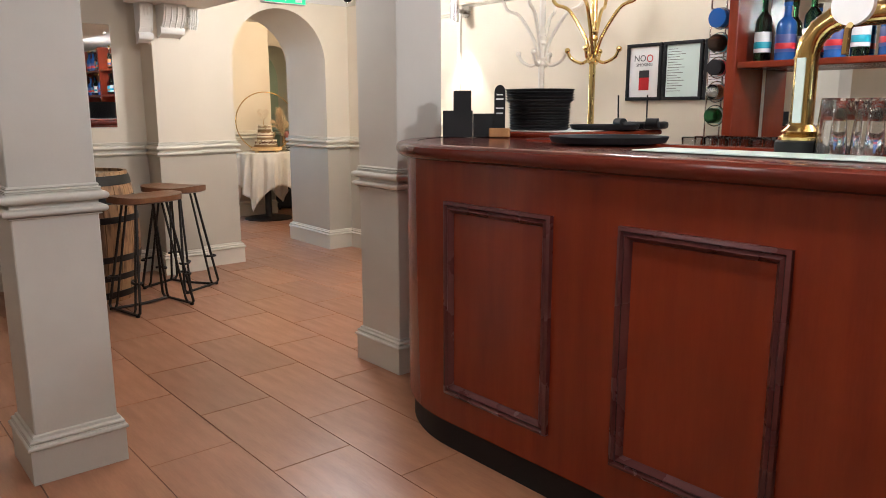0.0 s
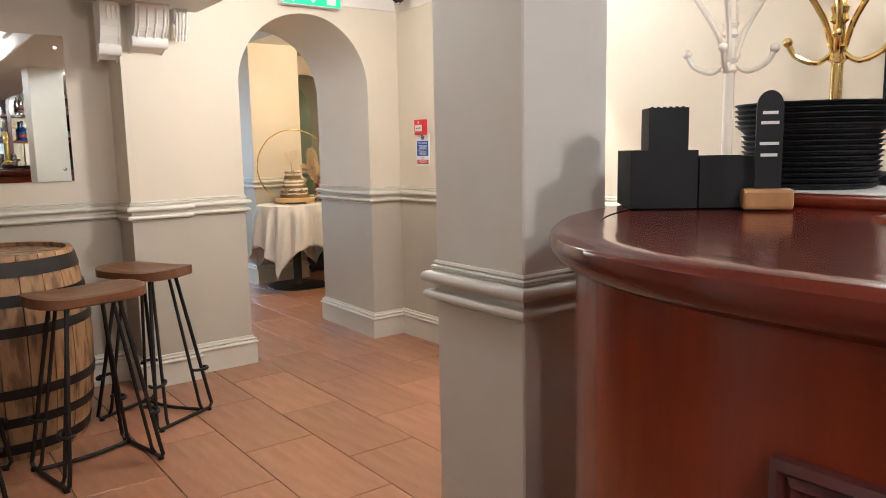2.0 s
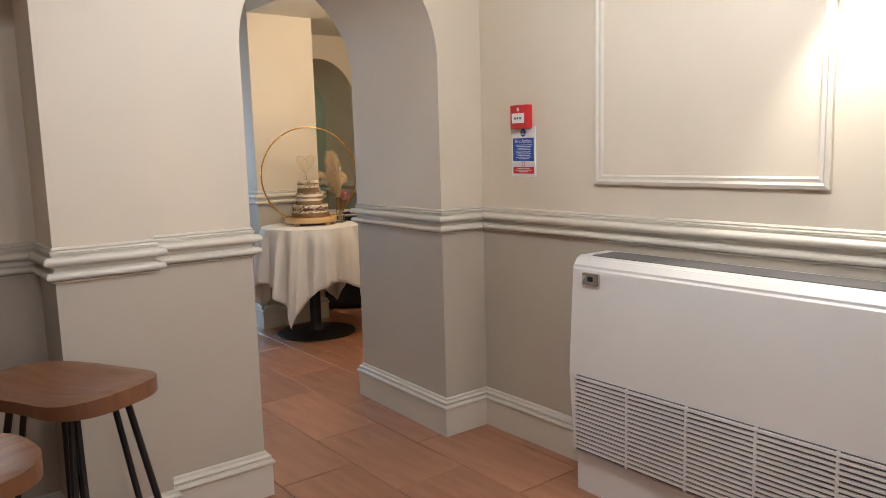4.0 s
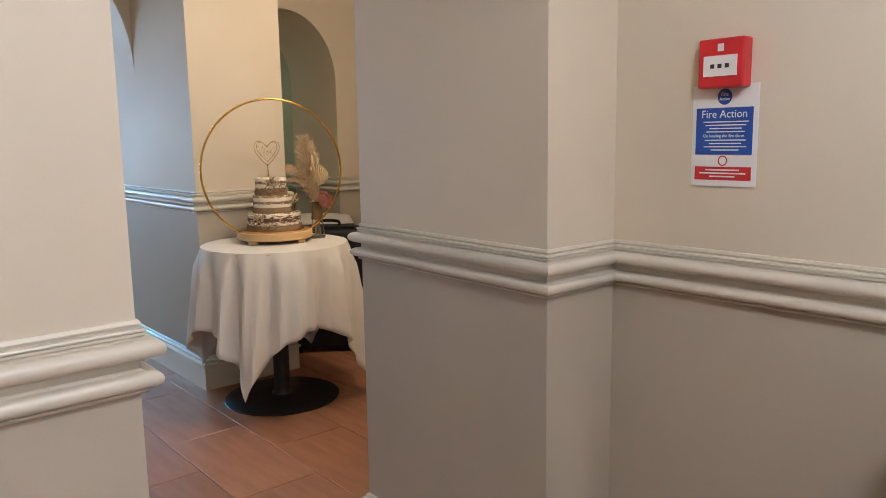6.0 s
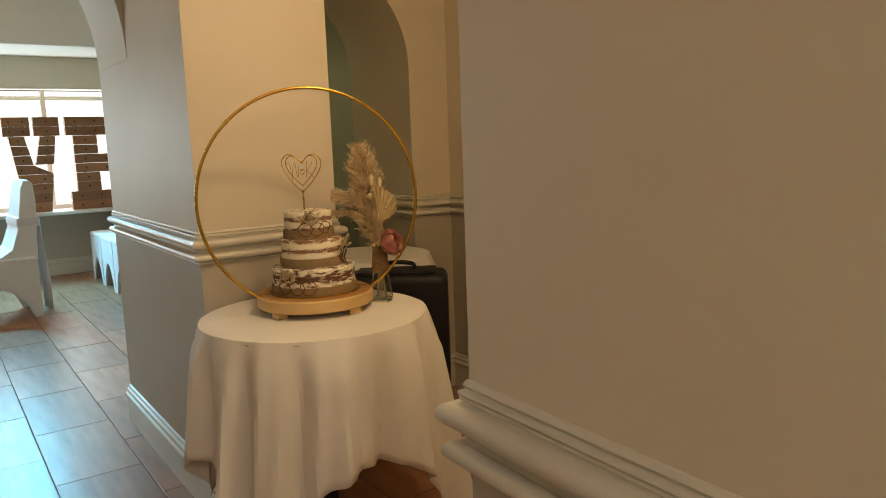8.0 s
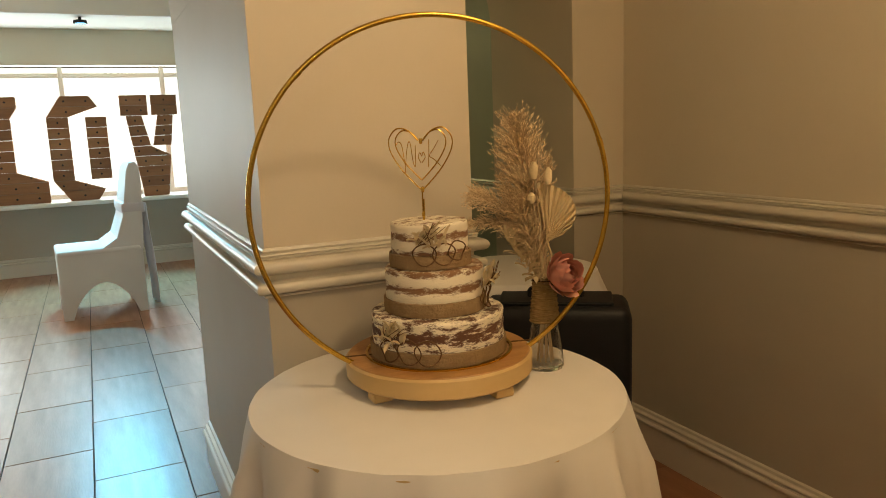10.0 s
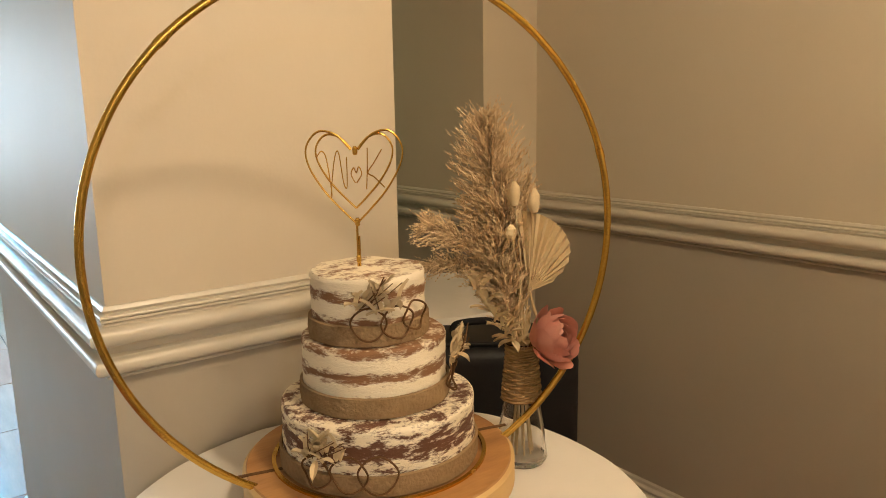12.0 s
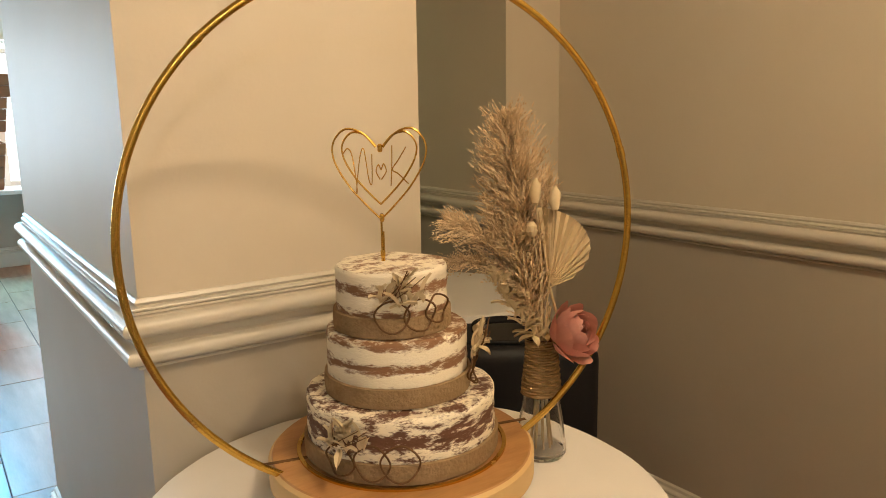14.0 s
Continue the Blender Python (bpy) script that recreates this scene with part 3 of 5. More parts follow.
def corbels():
    c = thing("corbel", pose(2.295, 5.79, 1.73), "ornate white plaster corbel under the beam", "corbel", "", "structure")
    for x0, x1, zb, d in ((-0.20, -0.11, -0.045, 0.09), (-0.05, 0.11, 0.0, 0.13), (0.16, 0.225, 0.08, 0.07)):
        bm = bmesh.new()
        prof = [(0.012, zb), (-d * 0.35, zb + 0.02), (-d * 0.5, zb + 0.07), (-d * 0.8, zb + 0.1), (-d, zb + 0.15), (-d * 1.1, 0.22), (0.012, 0.22)]
        prism(bm, prof, x0, x1, "x")
        bmesh.ops.bevel(bm, geom=[e for e in bm.edges if e.calc_length() > 0.01], offset=0.006, segments=2, affect="EDGES")
        part("bracket", bm, CEIL, c, "scrolled plaster bracket")
        part("scroll", tube(bmesh.new(), [(x0 - 0.006, -d * 0.42, zb + 0.045), (x1 + 0.006, -d * 0.42, zb + 0.045)], 0.028, 16), CEIL, c, "rolled end of the bracket", True)
        for k in range(4):
            xx = x0 + (x1 - x0) * (k + 0.5) / 4
            part("leaf", tube(bmesh.new(), [(xx, -d * 1.08, 0.2), (xx, -d * 0.95, 0.13), (xx, -d * 0.55, 0.065), (xx, -d * 0.25, zb + 0.025)], 0.008, 8, taper=0.5), CEIL, c, "", True)
    structure("ceiling_beam", boxed(2.02, 2.60, -1.9, 5.80, 1.95, BAR_CEIL - 0.002, 0.012), CEIL, "cream boxed ceiling beam", "beam")
    structure("ceiling_trim", boxed(1.98, 2.64, -1.9, 5.80, 2.06, 2.085, 0.01), CEIL, "moulded edge of the ceiling beam", "trim")


corbels()


def signs():
    a = thing("fire_alarm_point", pose(EAST, 5.635, 1.359), "red fire alarm break-glass call point on the wall", "fire alarm")
    part("body", boxed(-0.035, 0, -0.047, 0.047, -0.047, 0.047, 0.004), RED, a, "red plastic housing")
    part("window", boxed(-0.0375, -0.034, -0.034, 0.034, -0.025, 0.014), WHITE, a, "white press panel")
    for k in (-1, 0, 1):
        part("mark", boxed(-0.0385, -0.037, k * 0.015 - 0.004, k * 0.015 + 0.004, -0.01, -0.002), INK, a)
    part("flame_mark", boxed(-0.0365, -0.034, -0.006, 0.006, 0.022, 0.036), WHITE, a)
    s = thing("fire_action_sign", pose(EAST, 5.639, 1.219) @ Matrix.Diagonal((1, 0.89, 0.926, 1)), "white fire action notice with blue and red blocks", "sign")
    part("plate", boxed(-0.004, 0, -0.077, 0.077, -0.108, 0.108), WHITE, s)
    part("blue_block", boxed(-0.0048, -0.0035, -0.067, 0.067, -0.04, 0.06), BLUE, s, "blue instruction block")
    part("red_block", boxed(-0.0048, -0.0035, -0.067, 0.067, -0.095, -0.066), RED, s, "red warning block")
    part("disc", tube(bmesh.new(), [(-0.0035, 0, 0.083), (-0.005, 0, 0.083)], 0.017, 20), BLUE, s, "round blue mark")
    face = Matrix(((0, 0, -1, 0), (-1, 0, 0, 0), (0, 1, 0, 0), (0, 0, 0, 1)))

    def words(t, size, y, z, mat):
        letters(t, size, Matrix.Translation((-0.0052, y, z)) @ face, mat, s, depth=0.0002)
    words("Fire Action", 0.024, 0, 0.046, WHITE)
    words("Fire", 0.011, 0, 0.088, WHITE), words("Action", 0.009, 0, 0.078, WHITE)
    words("On hearing the fire alarm", 0.0095, 0, 0.0, WHITE)
    for k, (z, wd) in enumerate(((0.03, 0.11), (0.023, 0.1), (0.016, 0.08), (0.009, 0.095), (-0.009, 0.1), (-0.016, 0.08), (-0.023, 0.105), (-0.03, 0.07))):
        part("text_line", boxed(-0.0053, -0.0046, -wd / 2 - 0.002, wd / 2 - 0.006, z - 0.0012, z + 0.0012), WHITE, s)
    for z, wd in ((-0.073, 0.08), (-0.08, 0.11), (-0.087, 0.06)):
        part("text_line", boxed(-0.0053, -0.0046, -wd / 2, wd / 2, z - 0.0015, z + 0.0015), WHITE, s)
    part("prohibition_ring", tube(bmesh.new(), [(-0.0045, 0.010 * math.cos(q), -0.053 + 0.010 * math.sin(q)) for q in [i * math.pi / 8 for i in range(16)]], 0.0014, 6, True), RED, s)
    e = thing("exit_sign", pose(3.285, 5.83, 2.105), "green emergency exit sign above the archway", "exit sign")
    part("box", boxed(-0.19, 0.19, -0.012, 0.045, -0.05, 0.05, 0.004), WHITE, e)
    part("face", boxed(-0.183, 0.183, -0.016, -0.011, -0.046, 0.046), SIGN_GLOW, e, "lit green sign face")
    part("arrow", prism(bmesh.new(), [(-0.012, 0.035), (0.012, 0.035), (0.012, 0.0), (0.03, 0.0), (0, -0.035), (-0.03, 0.0), (-0.012, 0.0)], -0.0185, -0.0155, "y"), WHITE, e, "white downward arrow")
    part("door_mark", boxed(0.09, 0.15, -0.0185, -0.0155, -0.035, 0.035), WHITE, e, "white door mark")
    part("running_mark", prism(bmesh.new(), [(-0.15, 0.03), (-0.12, 0.03), (-0.1, 0.0), (-0.07, -0.005), (-0.075, -0.014), (-0.11, -0.01), (-0.12, -0.035), (-0.132, -0.035), (-0.13, 0.0)], -0.0185, -0.0155, "y"), WHITE, e)
    c = thing("security_camera", pose(3.70, 5.55, BAR_CEIL), "dark dome security camera under the ceiling", "camera")
    part("base", lathe(bmesh.new(), [(0, 0), (0.05, 0), (0.05, -0.02), (0.04, -0.025), (0, -0.025)], 24), BLACK, c, "", True)
    part("dome", lathe(bmesh.new(), [(0.038, -0.024), (0.04, -0.045), (0.03, -0.068), (0.015, -0.078), (0, -0.08)], 24), BLACK, c, "", True)
    part("lens", lathe(bmesh.new(), [(0.012, -0.076), (0.012, -0.088), (0, -0.088)], 14), SILVER, c, "", True)


signs()


def wall_panels():
    prof = [(0.0, 0.0), (0.0, 0.014), (0.012, 0.018), (0.02, 0.01), (0.03, 0.012), (0.036, 0.0)]
    for y0, y1 in ((4.42, 5.262), (3.3, 4.14)):
        bm = bmesh.new()
        rings = []
        for y, z, sy, sz in ((y0, 1.095, 1, 1), (y1, 1.095, -1, 1), (y1, 1.915, -1, -1), (y0, 1.915, 1, -1)):
            rings.append([bm.verts.new((EAST - o, y + sy * i, z + sz * i)) for i, o in prof])
        for i in range(4):
            a, c = rings[i], rings[(i + 1) % 4]
            for k in range(len(prof) - 1):
                bm.faces.new((a[k], a[k + 1], c[k + 1], c[k]))
        if y1 > 5:
            structure("trim", bm, TRIM, "raised rectangular wall panel moulding", "wall panel")
        else:
            bm.free()
    structure("trim", moulding(bmesh.new(), [(EAST, 4.4), (EAST, -1.9)], [(0, 1.93), (0.02, 1.935), (0.028, 1.95), (0.012, 1.96), (0, 1.962)]), TRIM, "slim picture rail high on the wall", "picture rail")
    structure("trim", moulding(bmesh.new(), [(-1.9, RECESS), (2.20, RECESS), (2.20, 5.805), (2.485, 5.805), (2.485, ARCH_S), (EAST, ARCH_S), (EAST, -1.9)], [(0, 2.09), (0.01, 2.092), (0.02, 2.11), (0.045, 2.135), (0.05, 2.1495), (0, 2.1495)]), CEIL, "small plaster cornice", "cornice", True)


wall_panels()


# ---- the cake table ----
CAKE = Vector((4.203, 8.044, 0))
BURLAP = surface("woven_burlap", (0.36, 0.25, 0.14), (0.24, 0.155, 0.08), 0.9, scale=40, fine=230, bump=0.9, dist=0.003, fine_mix=0.75, contrast=(0.4, 0.6), spec=0.1)
TWINE = surface("jute_twine", (0.40, 0.27, 0.14), (0.26, 0.165, 0.08), 0.9, scale=60, fine=420, bump=0.5, dist=0.001, spec=0.1)
TWIG = surface("brown_twig", (0.17, 0.085, 0.035), (0.10, 0.05, 0.02), 0.8, scale=30, fine=200, bump=0.3, spec=0.2)
DRIED = surface("dried_cream_leaf", (0.72, 0.60, 0.40), (0.60, 0.46, 0.27), 0.8, scale=20, fine=150, bump=0.2, spec=0.2)
PLUME = surface("pampas_plume", (0.88, 0.72, 0.50), (0.70, 0.52, 0.32), 0.9, scale=14, fine=200, bump=0.0, spec=0.1)
BOARD = surface("light_round_wood", (0.56, 0.30, 0.11), (0.27, 0.115, 0.035), 0.5, scale=4, fine=24, bump=0.15, stretch=(2, 9, 2), fine_mix=0.4)
BOARD_EDGE = surface("pale_wood_edge", (0.66, 0.46, 0.22), (0.56, 0.37, 0.16), 0.55, scale=5, fine=30, bump=0.1, stretch=(1, 1, 6))
PETAL = surface("dusty_pink_petal", (0.88, 0.53, 0.45), (0.80, 0.40, 0.32), 0.7, scale=18, fine=140, bump=0.15, spec=0.25)
COVER = surface("white_stretch_chair_cover", (0.82, 0.82, 0.83), (0.76, 0.76, 0.78), 0.7, scale=4, fine=300, bump=0.08, spec=0.3)
SASH = surface("lilac_white_sash", (0.74, 0.72, 0.78), (0.68, 0.66, 0.72), 0.5, scale=8, fine=200, bump=0.1)
LETTER_WOOD = surface("reclaimed_pallet_board", (0.33, 0.145, 0.06), (0.20, 0.08, 0.032), 0.6, scale=3, fine=20, bump=0.3, stretch=(1, 4, 7), rand=0.22, fine_mix=0.5)
CURTAIN = surface("grey_curtain_cloth", (0.13, 0.14, 0.17), (0.09, 0.1, 0.125), 0.85, scale=8, fine=200, bump=0.1)


def icing(name, bands, crumb, strength, soft, sponge):
    """Naked-cake icing: cream bands over dark sponge, scraped through in streaks."""
    mat, t, b = nodes(name, 0.6, 0, 0.35)
    N = t.nodes.new
    co, sep = N("ShaderNodeTexCoord"), N("ShaderNodeSeparateXYZ")
    t.links.new(co.outputs["Object"], sep.inputs[0])
    mp = N("ShaderNodeMapping")
    mp.inputs["Scale"].default_value = (1, 1, 3.2)
    t.links.new(co.outputs["Object"], mp.inputs["Vector"])
    n1, n2 = N("ShaderNodeTexNoise"), N("ShaderNodeTexNoise")
    n1.inputs["Scale"].default_value, n2.inputs["Scale"].default_value = 42, 210
    n1.inputs["Detail"].default_value = n2.inputs["Detail"].default_value = 7
    n1.inputs["Roughness"].default_value = 0.68
    for n in (n1, n2):
        t.links.new(mp.outputs[0], n.inputs["Vector"])
    mul, sine, add, add2, mr = N("ShaderNodeMath"), N("ShaderNodeMath"), N("ShaderNodeMath"), N("ShaderNodeMath"), N("ShaderNodeMapRange")
    mul.operation, mul.inputs[1].default_value = "MULTIPLY", bands
    sine.operation = "SINE"
    t.links.new(sep.outputs["Z"], mul.inputs[0]), t.links.new(mul.outputs[0], sine.inputs[0])
    add.operation, add.inputs[1].default_value = "MULTIPLY_ADD", strength
    t.links.new(sine.outputs[0], add.inputs[0]), t.links.new(n1.outputs["Fac"], add.inputs[2])
    add2.operation, add2.inputs[1].default_value = "MULTIPLY_ADD", 0.28
    t.links.new(n2.outputs["Fac"], add2.inputs[0]), t.links.new(add.outputs[0], add2.inputs[2])
    mr.inputs["From Min"].default_value, mr.inputs["From Max"].default_value = crumb, crumb + soft
    t.links.new(add2.outputs[0], mr.inputs["Value"])
    mix = N("ShaderNodeMix")
    mix.data_type = "RGBA"
    mix.inputs[6].default_value, mix.inputs[7].default_value = (0.86, 0.78, 0.62, 1), (*sponge, 1)
    t.links.new(mr.outputs[0], mix.inputs["Factor"]), t.links.new(mix.outputs[2], b.inputs["Base Color"])
    bp = N("ShaderNodeBump")
    bp.inputs["Strength"].default_value, bp.inputs["Distance"].default_value, bp.invert = 0.7, 0.003, True
    t.links.new(add2.outputs[0], bp.inputs["Height"]), t.links.new(bp.outputs[0], b.inputs["Normal"])
    return mat


ICING = icing("naked_cake_icing", 205, 0.625, 0.17, 0.16, (0.25, 0.125, 0.06))
ICING_DARK = icing("dark_naked_cake_icing", 150, 0.555, 0.08, 0.12, (0.13, 0.055, 0.03))


def cloth(name, parent, r, half, top, turn, lift=0.0, amp=0.03, seed=0.0):
    """A square cloth over a round top, with folds that deepen towards the hem."""
    bm = bmesh.new()
    n, rows = 192, 16
    grid = []
    for i in range(n):
        a = 2 * math.pi * i / n
        c = max(abs(math.cos(a - turn)), abs(math.sin(a - turn)))
        drop = min(half / c - r, top - 0.03)
        col = [bm.verts.new((f * r * math.cos(a), f * r * math.sin(a), top + 0.002 + 0.0012 * noise.noise((9 * f * math.cos(a), 9 * f * math.sin(a), seed)))) for f in (0.35, 0.7, 0.92, 0.985)]
        for k in range(1, rows + 1):
            f = k / rows
            d = drop * f
            near = min(1, d / 0.10)
            fold = math.sin(13 * a + 1.3 * math.sin(3 * a + seed)) + 0.5 * math.sin(29 * a + 2 * seed + 2 * f)
            corner = (c - 0.7071) / 0.2929
            rr = r + 0.012 * near + amp * near * (0.35 + d * 1.6) * fold + (0.05 + 0.06 * (1 - corner)) * d
            zz = top + 0.002 - d * (1 - 0.04 * near) - 0.006 * (1 - near)
            aa = a + 0.03 * near * math.sin(7 * a + seed) * d
            col.append(bm.verts.new((rr * math.cos(aa), rr * math.sin(aa), max(0.02, zz))))
        grid.append(col)
    c = bm.verts.new((0, 0, top + 0.002))
    for i in range(n):
        p, q = grid[i], grid[(i + 1) % n]
        bm.faces.new((c, p[0], q[0]))
        for k in range(len(p) - 1):
            bm.faces.new((p[k], p[k + 1], q[k + 1], q[k]))
    ob = part(name, bm, LINEN, parent, "", True)
    ob.modifiers.new("thickness", "SOLIDIFY").thickness = 0.0012
    return ob


def round_table(x, y, r, foot=0.27):
    t = thing("pedestal_table", pose(x, y, 0), "round pedestal table with black metal base, under a cloth", "table", "pedestal tables")
    part("tabletop", lathe(bmesh.new(), [(0, 0.715), (r - 0.004, 0.715), (r, 0.722), (r, 0.742), (r - 0.004, 0.748), (0, 0.748)], 64), BOARD_EDGE, t)
    part("column", lathe(bmesh.new(), [(0.06, 0.012), (0.045, 0.03), (0.038, 0.06), (0.038, 0.70), (0.06, 0.715)], 28), BLACK_METAL, t, "black steel column", True)
    part("base_plate", lathe(bmesh.new(), [(0, 0), (foot, 0), (foot, 0.008), (foot - 0.03, 0.014), (0.06, 0.022), (0, 0.022)], 56), BLACK_METAL, t, "round black base plate", True)
    return t


round_table(4.172, 7.988, 0.338)
tc = cloth("tablecloth", None, 0.341, 0.705, 0.7485, radians(-139 + 45), amp=0.030, seed=1.7)
tc.location = (4.172, 7.988, 0)
tagged(tc, "white linen cloth draped over the cake table", "tablecloth")
round_table(4.88, 8.87, 0.26, 0.2)
tc = cloth("tablecloth", None, 0.263, 0.47, 0.7485, radians(8), amp=0.03, seed=4.1)
tc.location = (4.88, 8.87, 0)
tagged(tc, "white linen cloth on the table behind", "tablecloth")


def case():
    c = thing("equipment_case", pose(4.795, 8.525, 0, 0, 0, -36) @ Matrix.Diagonal((0.88, 0.8, 1.035, 1)), "large black equipment case standing by the tables", "case")
    part("body", boxed(-0.235, 0.235, -0.125, 0.125, 0.02, 0.70, 0.035, 4), BLACK, c, "", True)
    part("top_panel", boxed(-0.18, 0.18, -0.09, 0.09, 0.70, 0.71, 0.004), BLACK, c, "raised black top panel")
    part("handle", tube(bmesh.new(), spline([(-0.08, 0, 0.705), (-0.075, 0, 0.73), (0, 0, 0.738), (0.075, 0, 0.73), (0.08, 0, 0.705)]), 0.009), BLACK, c, "black carrying handle", True)
    for x in (-0.19, 0.19):
        for y in (-0.09, 0.09):
            part("foot", lathe(bmesh.new(), [(0, 0), (0.018, 0), (0.018, 0.022), (0, 0.022)], 12, (x, y, 0)), BLACK, c)
    part("label_plate", boxed(-0.18, -0.13, -0.1265, -0.124, 0.60, 0.615), SILVER, c)


case()


def cake_board():
    b = thing("cake_stand", pose(CAKE.x, CAKE.y, 0.7505) @ Matrix.Diagonal((1, 1, 1.26, 1)), "round pale wooden cake stand on small feet", "cake stand")
    R = 0.174
    part("board", lathe(bmesh.new(), [(0, 0.0455), (R - 0.004, 0.0455), (R, 0.042), (R, 0.0465), (R, 0.016), (0, 0.016)][:3] + [(R + 0.001, 0.041)], 72), BOARD, b, "grained top of the stand", True)
    part("rim", lathe(bmesh.new(), [(R - 0.003, 0.0445), (R + 0.002, 0.041), (R + 0.002, 0.018), (R - 0.004, 0.014), (0, 0.014)], 72), BOARD_EDGE, b, "pale bent wood edge", True)
    for k in range(4):
        a = radians(20 + 90 * k)
        part("foot", boxed(0.15 * math.cos(a) - 0.018, 0.15 * math.cos(a) + 0.018, 0.15 * math.sin(a) - 0.018, 0.15 * math.sin(a) + 0.018, 0, 0.0145, 0.003), BOARD_EDGE, b)
    for s in (-1, 1):
        part("slot", boxed(s * 0.15 - 0.035, s * 0.15 + 0.035, -0.003, 0.003, 0.0452, 0.0462), TWIG, b, "narrow slot for the hoop").rotation_euler = (0, 0, radians(-15))


cake_board()
TOP = 0.8085


def leaf_mesh(l=0.03, w=0.012, bend=0.006, fold=0.003):
    bm = bmesh.new()
    n = 6
    rows = []
    for i in range(n + 1):
        f = i / n
        ww = w * math.sin(math.pi * min(1, f * 0.96 + 0.04)) ** 0.8 / 2
        z = bend * math.sin(f * 2.2)
        rows.append([bm.verts.new((f * l, -ww, z + fold)), bm.verts.new((f * l, 0, z)), bm.verts.new((f * l, ww, z + fold))])
    for a, b in zip(rows, rows[1:]):
        bm.faces.new((a[0], a[1], b[1], b[0])), bm.faces.new((a[1], a[2], b[2], b[1]))
    return bm


def cake():
    c = thing("wedding_cake", pose(CAKE.x, CAKE.y, TOP), "three-tier naked wedding cake with burlap bands", "cake")
    tiers = ((0.0, 0.081, 0.1235, ICING_DARK, "bottom", 0, 0), (0.081, 0.164, 0.091, ICING, "middle", -0.003, 0.001), (0.164, 0.2455, 0.071, ICING, "top", -0.010, 0.0))
    for z0, z1, r, mat, w, ox, oy in tiers:
        prof = [(0, z0), (r * 0.99, z0)] + [(r * (1 + 0.004 * math.sin(k * 2.1)), z0 + (z1 - z0) * k / 14) for k in range(1, 14)] + [(r * 0.995, z1 - 0.003), (r * 0.965, z1), (r * 0.6, z1 + 0.001), (r * 0.3, z1), (0, z1 + 0.001)]
        bm = lathe(bmesh.new(), prof, 96)
        for v in bm.verts:
            k = 1 + 0.010 * noise.noise((v.co.x * 22, v.co.y * 22, v.co.z * 60)) + 0.006 * noise.noise((v.co.x * 70, v.co.y * 70, v.co.z * 120))
            v.co.x, v.co.y = v.co.x * k, v.co.y * k
            if v.co.z > z1 - 0.004:
                v.co.z += 0.0016 * noise.noise((v.co.x * 50, v.co.y * 50, z1))
        bmesh.ops.translate(bm, verts=bm.verts[:], vec=(ox, oy, 0))
        tier = part("tier", bm, mat, c, f"{w} tier with scraped white icing", True)
        part("burlap_band", lathe(bmesh.new(), [(r + 0.001, z0 + 0.001), (r + 0.0045, z0 + 0.002), (r + 0.005, z0 + 0.013), (r + 0.0045, z0 + 0.026), (r + 0.001, z0 + 0.027)], 80, (ox, oy, 0), wobble=lambda a, z: 1 + 0.004 * math.sin(9 * a + z * 300)), BURLAP, tier, "brown burlap ribbon", True)
    part("base_ring", lathe(bmesh.new(), [(0.134, 0), (0.139, 0), (0.139, 0.003), (0.134, 0.003)], 72), GOLD, c, "thin gold board under the cake", True)

    def posy(z, r, ang, pieces, ox=0.0):
        """Twig rings, a bunny tail and small dried leaves tied on the side of a tier."""
        a0 = radians(ang)
        out = Vector((math.cos(a0), math.sin(a0), 0))
        side = Vector((-math.sin(a0), math.cos(a0), 0))

        def on(u, h, lift=0.006):
            a = a0 + u / r
            return Vector((ox + (r + lift) * math.cos(a), (r + lift) * math.sin(a), z + h))
        for u, h, rr in pieces:
            part("twig_ring", tube(bmesh.new(), [on(u + rr * math.cos(q), h + rr * math.sin(q), 0.008 + 0.003 * math.sin(3 * q)) for q in [2 * math.pi * k / 26 for k in range(26)]], 0.0013, 5, True), TWIG, c, "thin twisted twig ring", True)
        u, h, rr = pieces[0]
        tail = [on(u - 0.012, h + rr, 0.012), on(u - 0.004, h + rr + 0.012, 0.014), on(u + 0.022, h + rr + 0.038, 0.018)]
        bm = bmesh.new()
        d = (tail[-1] - tail[0])
        for k in range(420):
            f = random.random()
            p = tail[0] + d * f
            v = Vector((random.gauss(0, 1), random.gauss(0, 1), random.gauss(0, 1))).normalized() * (0.0105 * math.sin(math.pi * (0.15 + 0.8 * f)))
            q = v + d.normalized() * 0.006
            w = d.cross(v).normalized() * 0.0006
            bm.faces.new([bm.verts.new(p + v * 0.2 + w), bm.verts.new(p + v * 0.2 - w), bm.verts.new(p + q)])
        part("bunny_tail", bm, DRIED, c, "fluffy dried bunny-tail grass")
        for k in range(19):
            ob = part("leaf", leaf_mesh(random.uniform(0.018, 0.036), random.uniform(0.007, 0.012)), DRIED, c, "", True)
            p = on(u + random.uniform(-0.012, 0.034), h + rr + random.uniform(-0.008, 0.012), 0.01)
            dirv = (side * random.uniform(-1, 1.2) + Vector((0, 0, random.uniform(-0.1, 1.0))) + out * random.uniform(0.1, 0.6)).normalized()
            ob.matrix_local = Matrix.Translation(p) @ dirv.to_track_quat("X", "Z").to_matrix().to_4x4()
        for k in range(5):
            s0 = on(u + random.uniform(-0.01, 0.02), h + rr, 0.012)
            s1 = s0 + side * random.uniform(-0.02, 0.05) + Vector((0, 0, random.uniform(0.015, 0.04))) + out * 0.01
            part("stem", tube(bmesh.new(), [s0, (s0 + s1) / 2 + out * 0.004, s1], 0.0007, 4), TWIG, c)
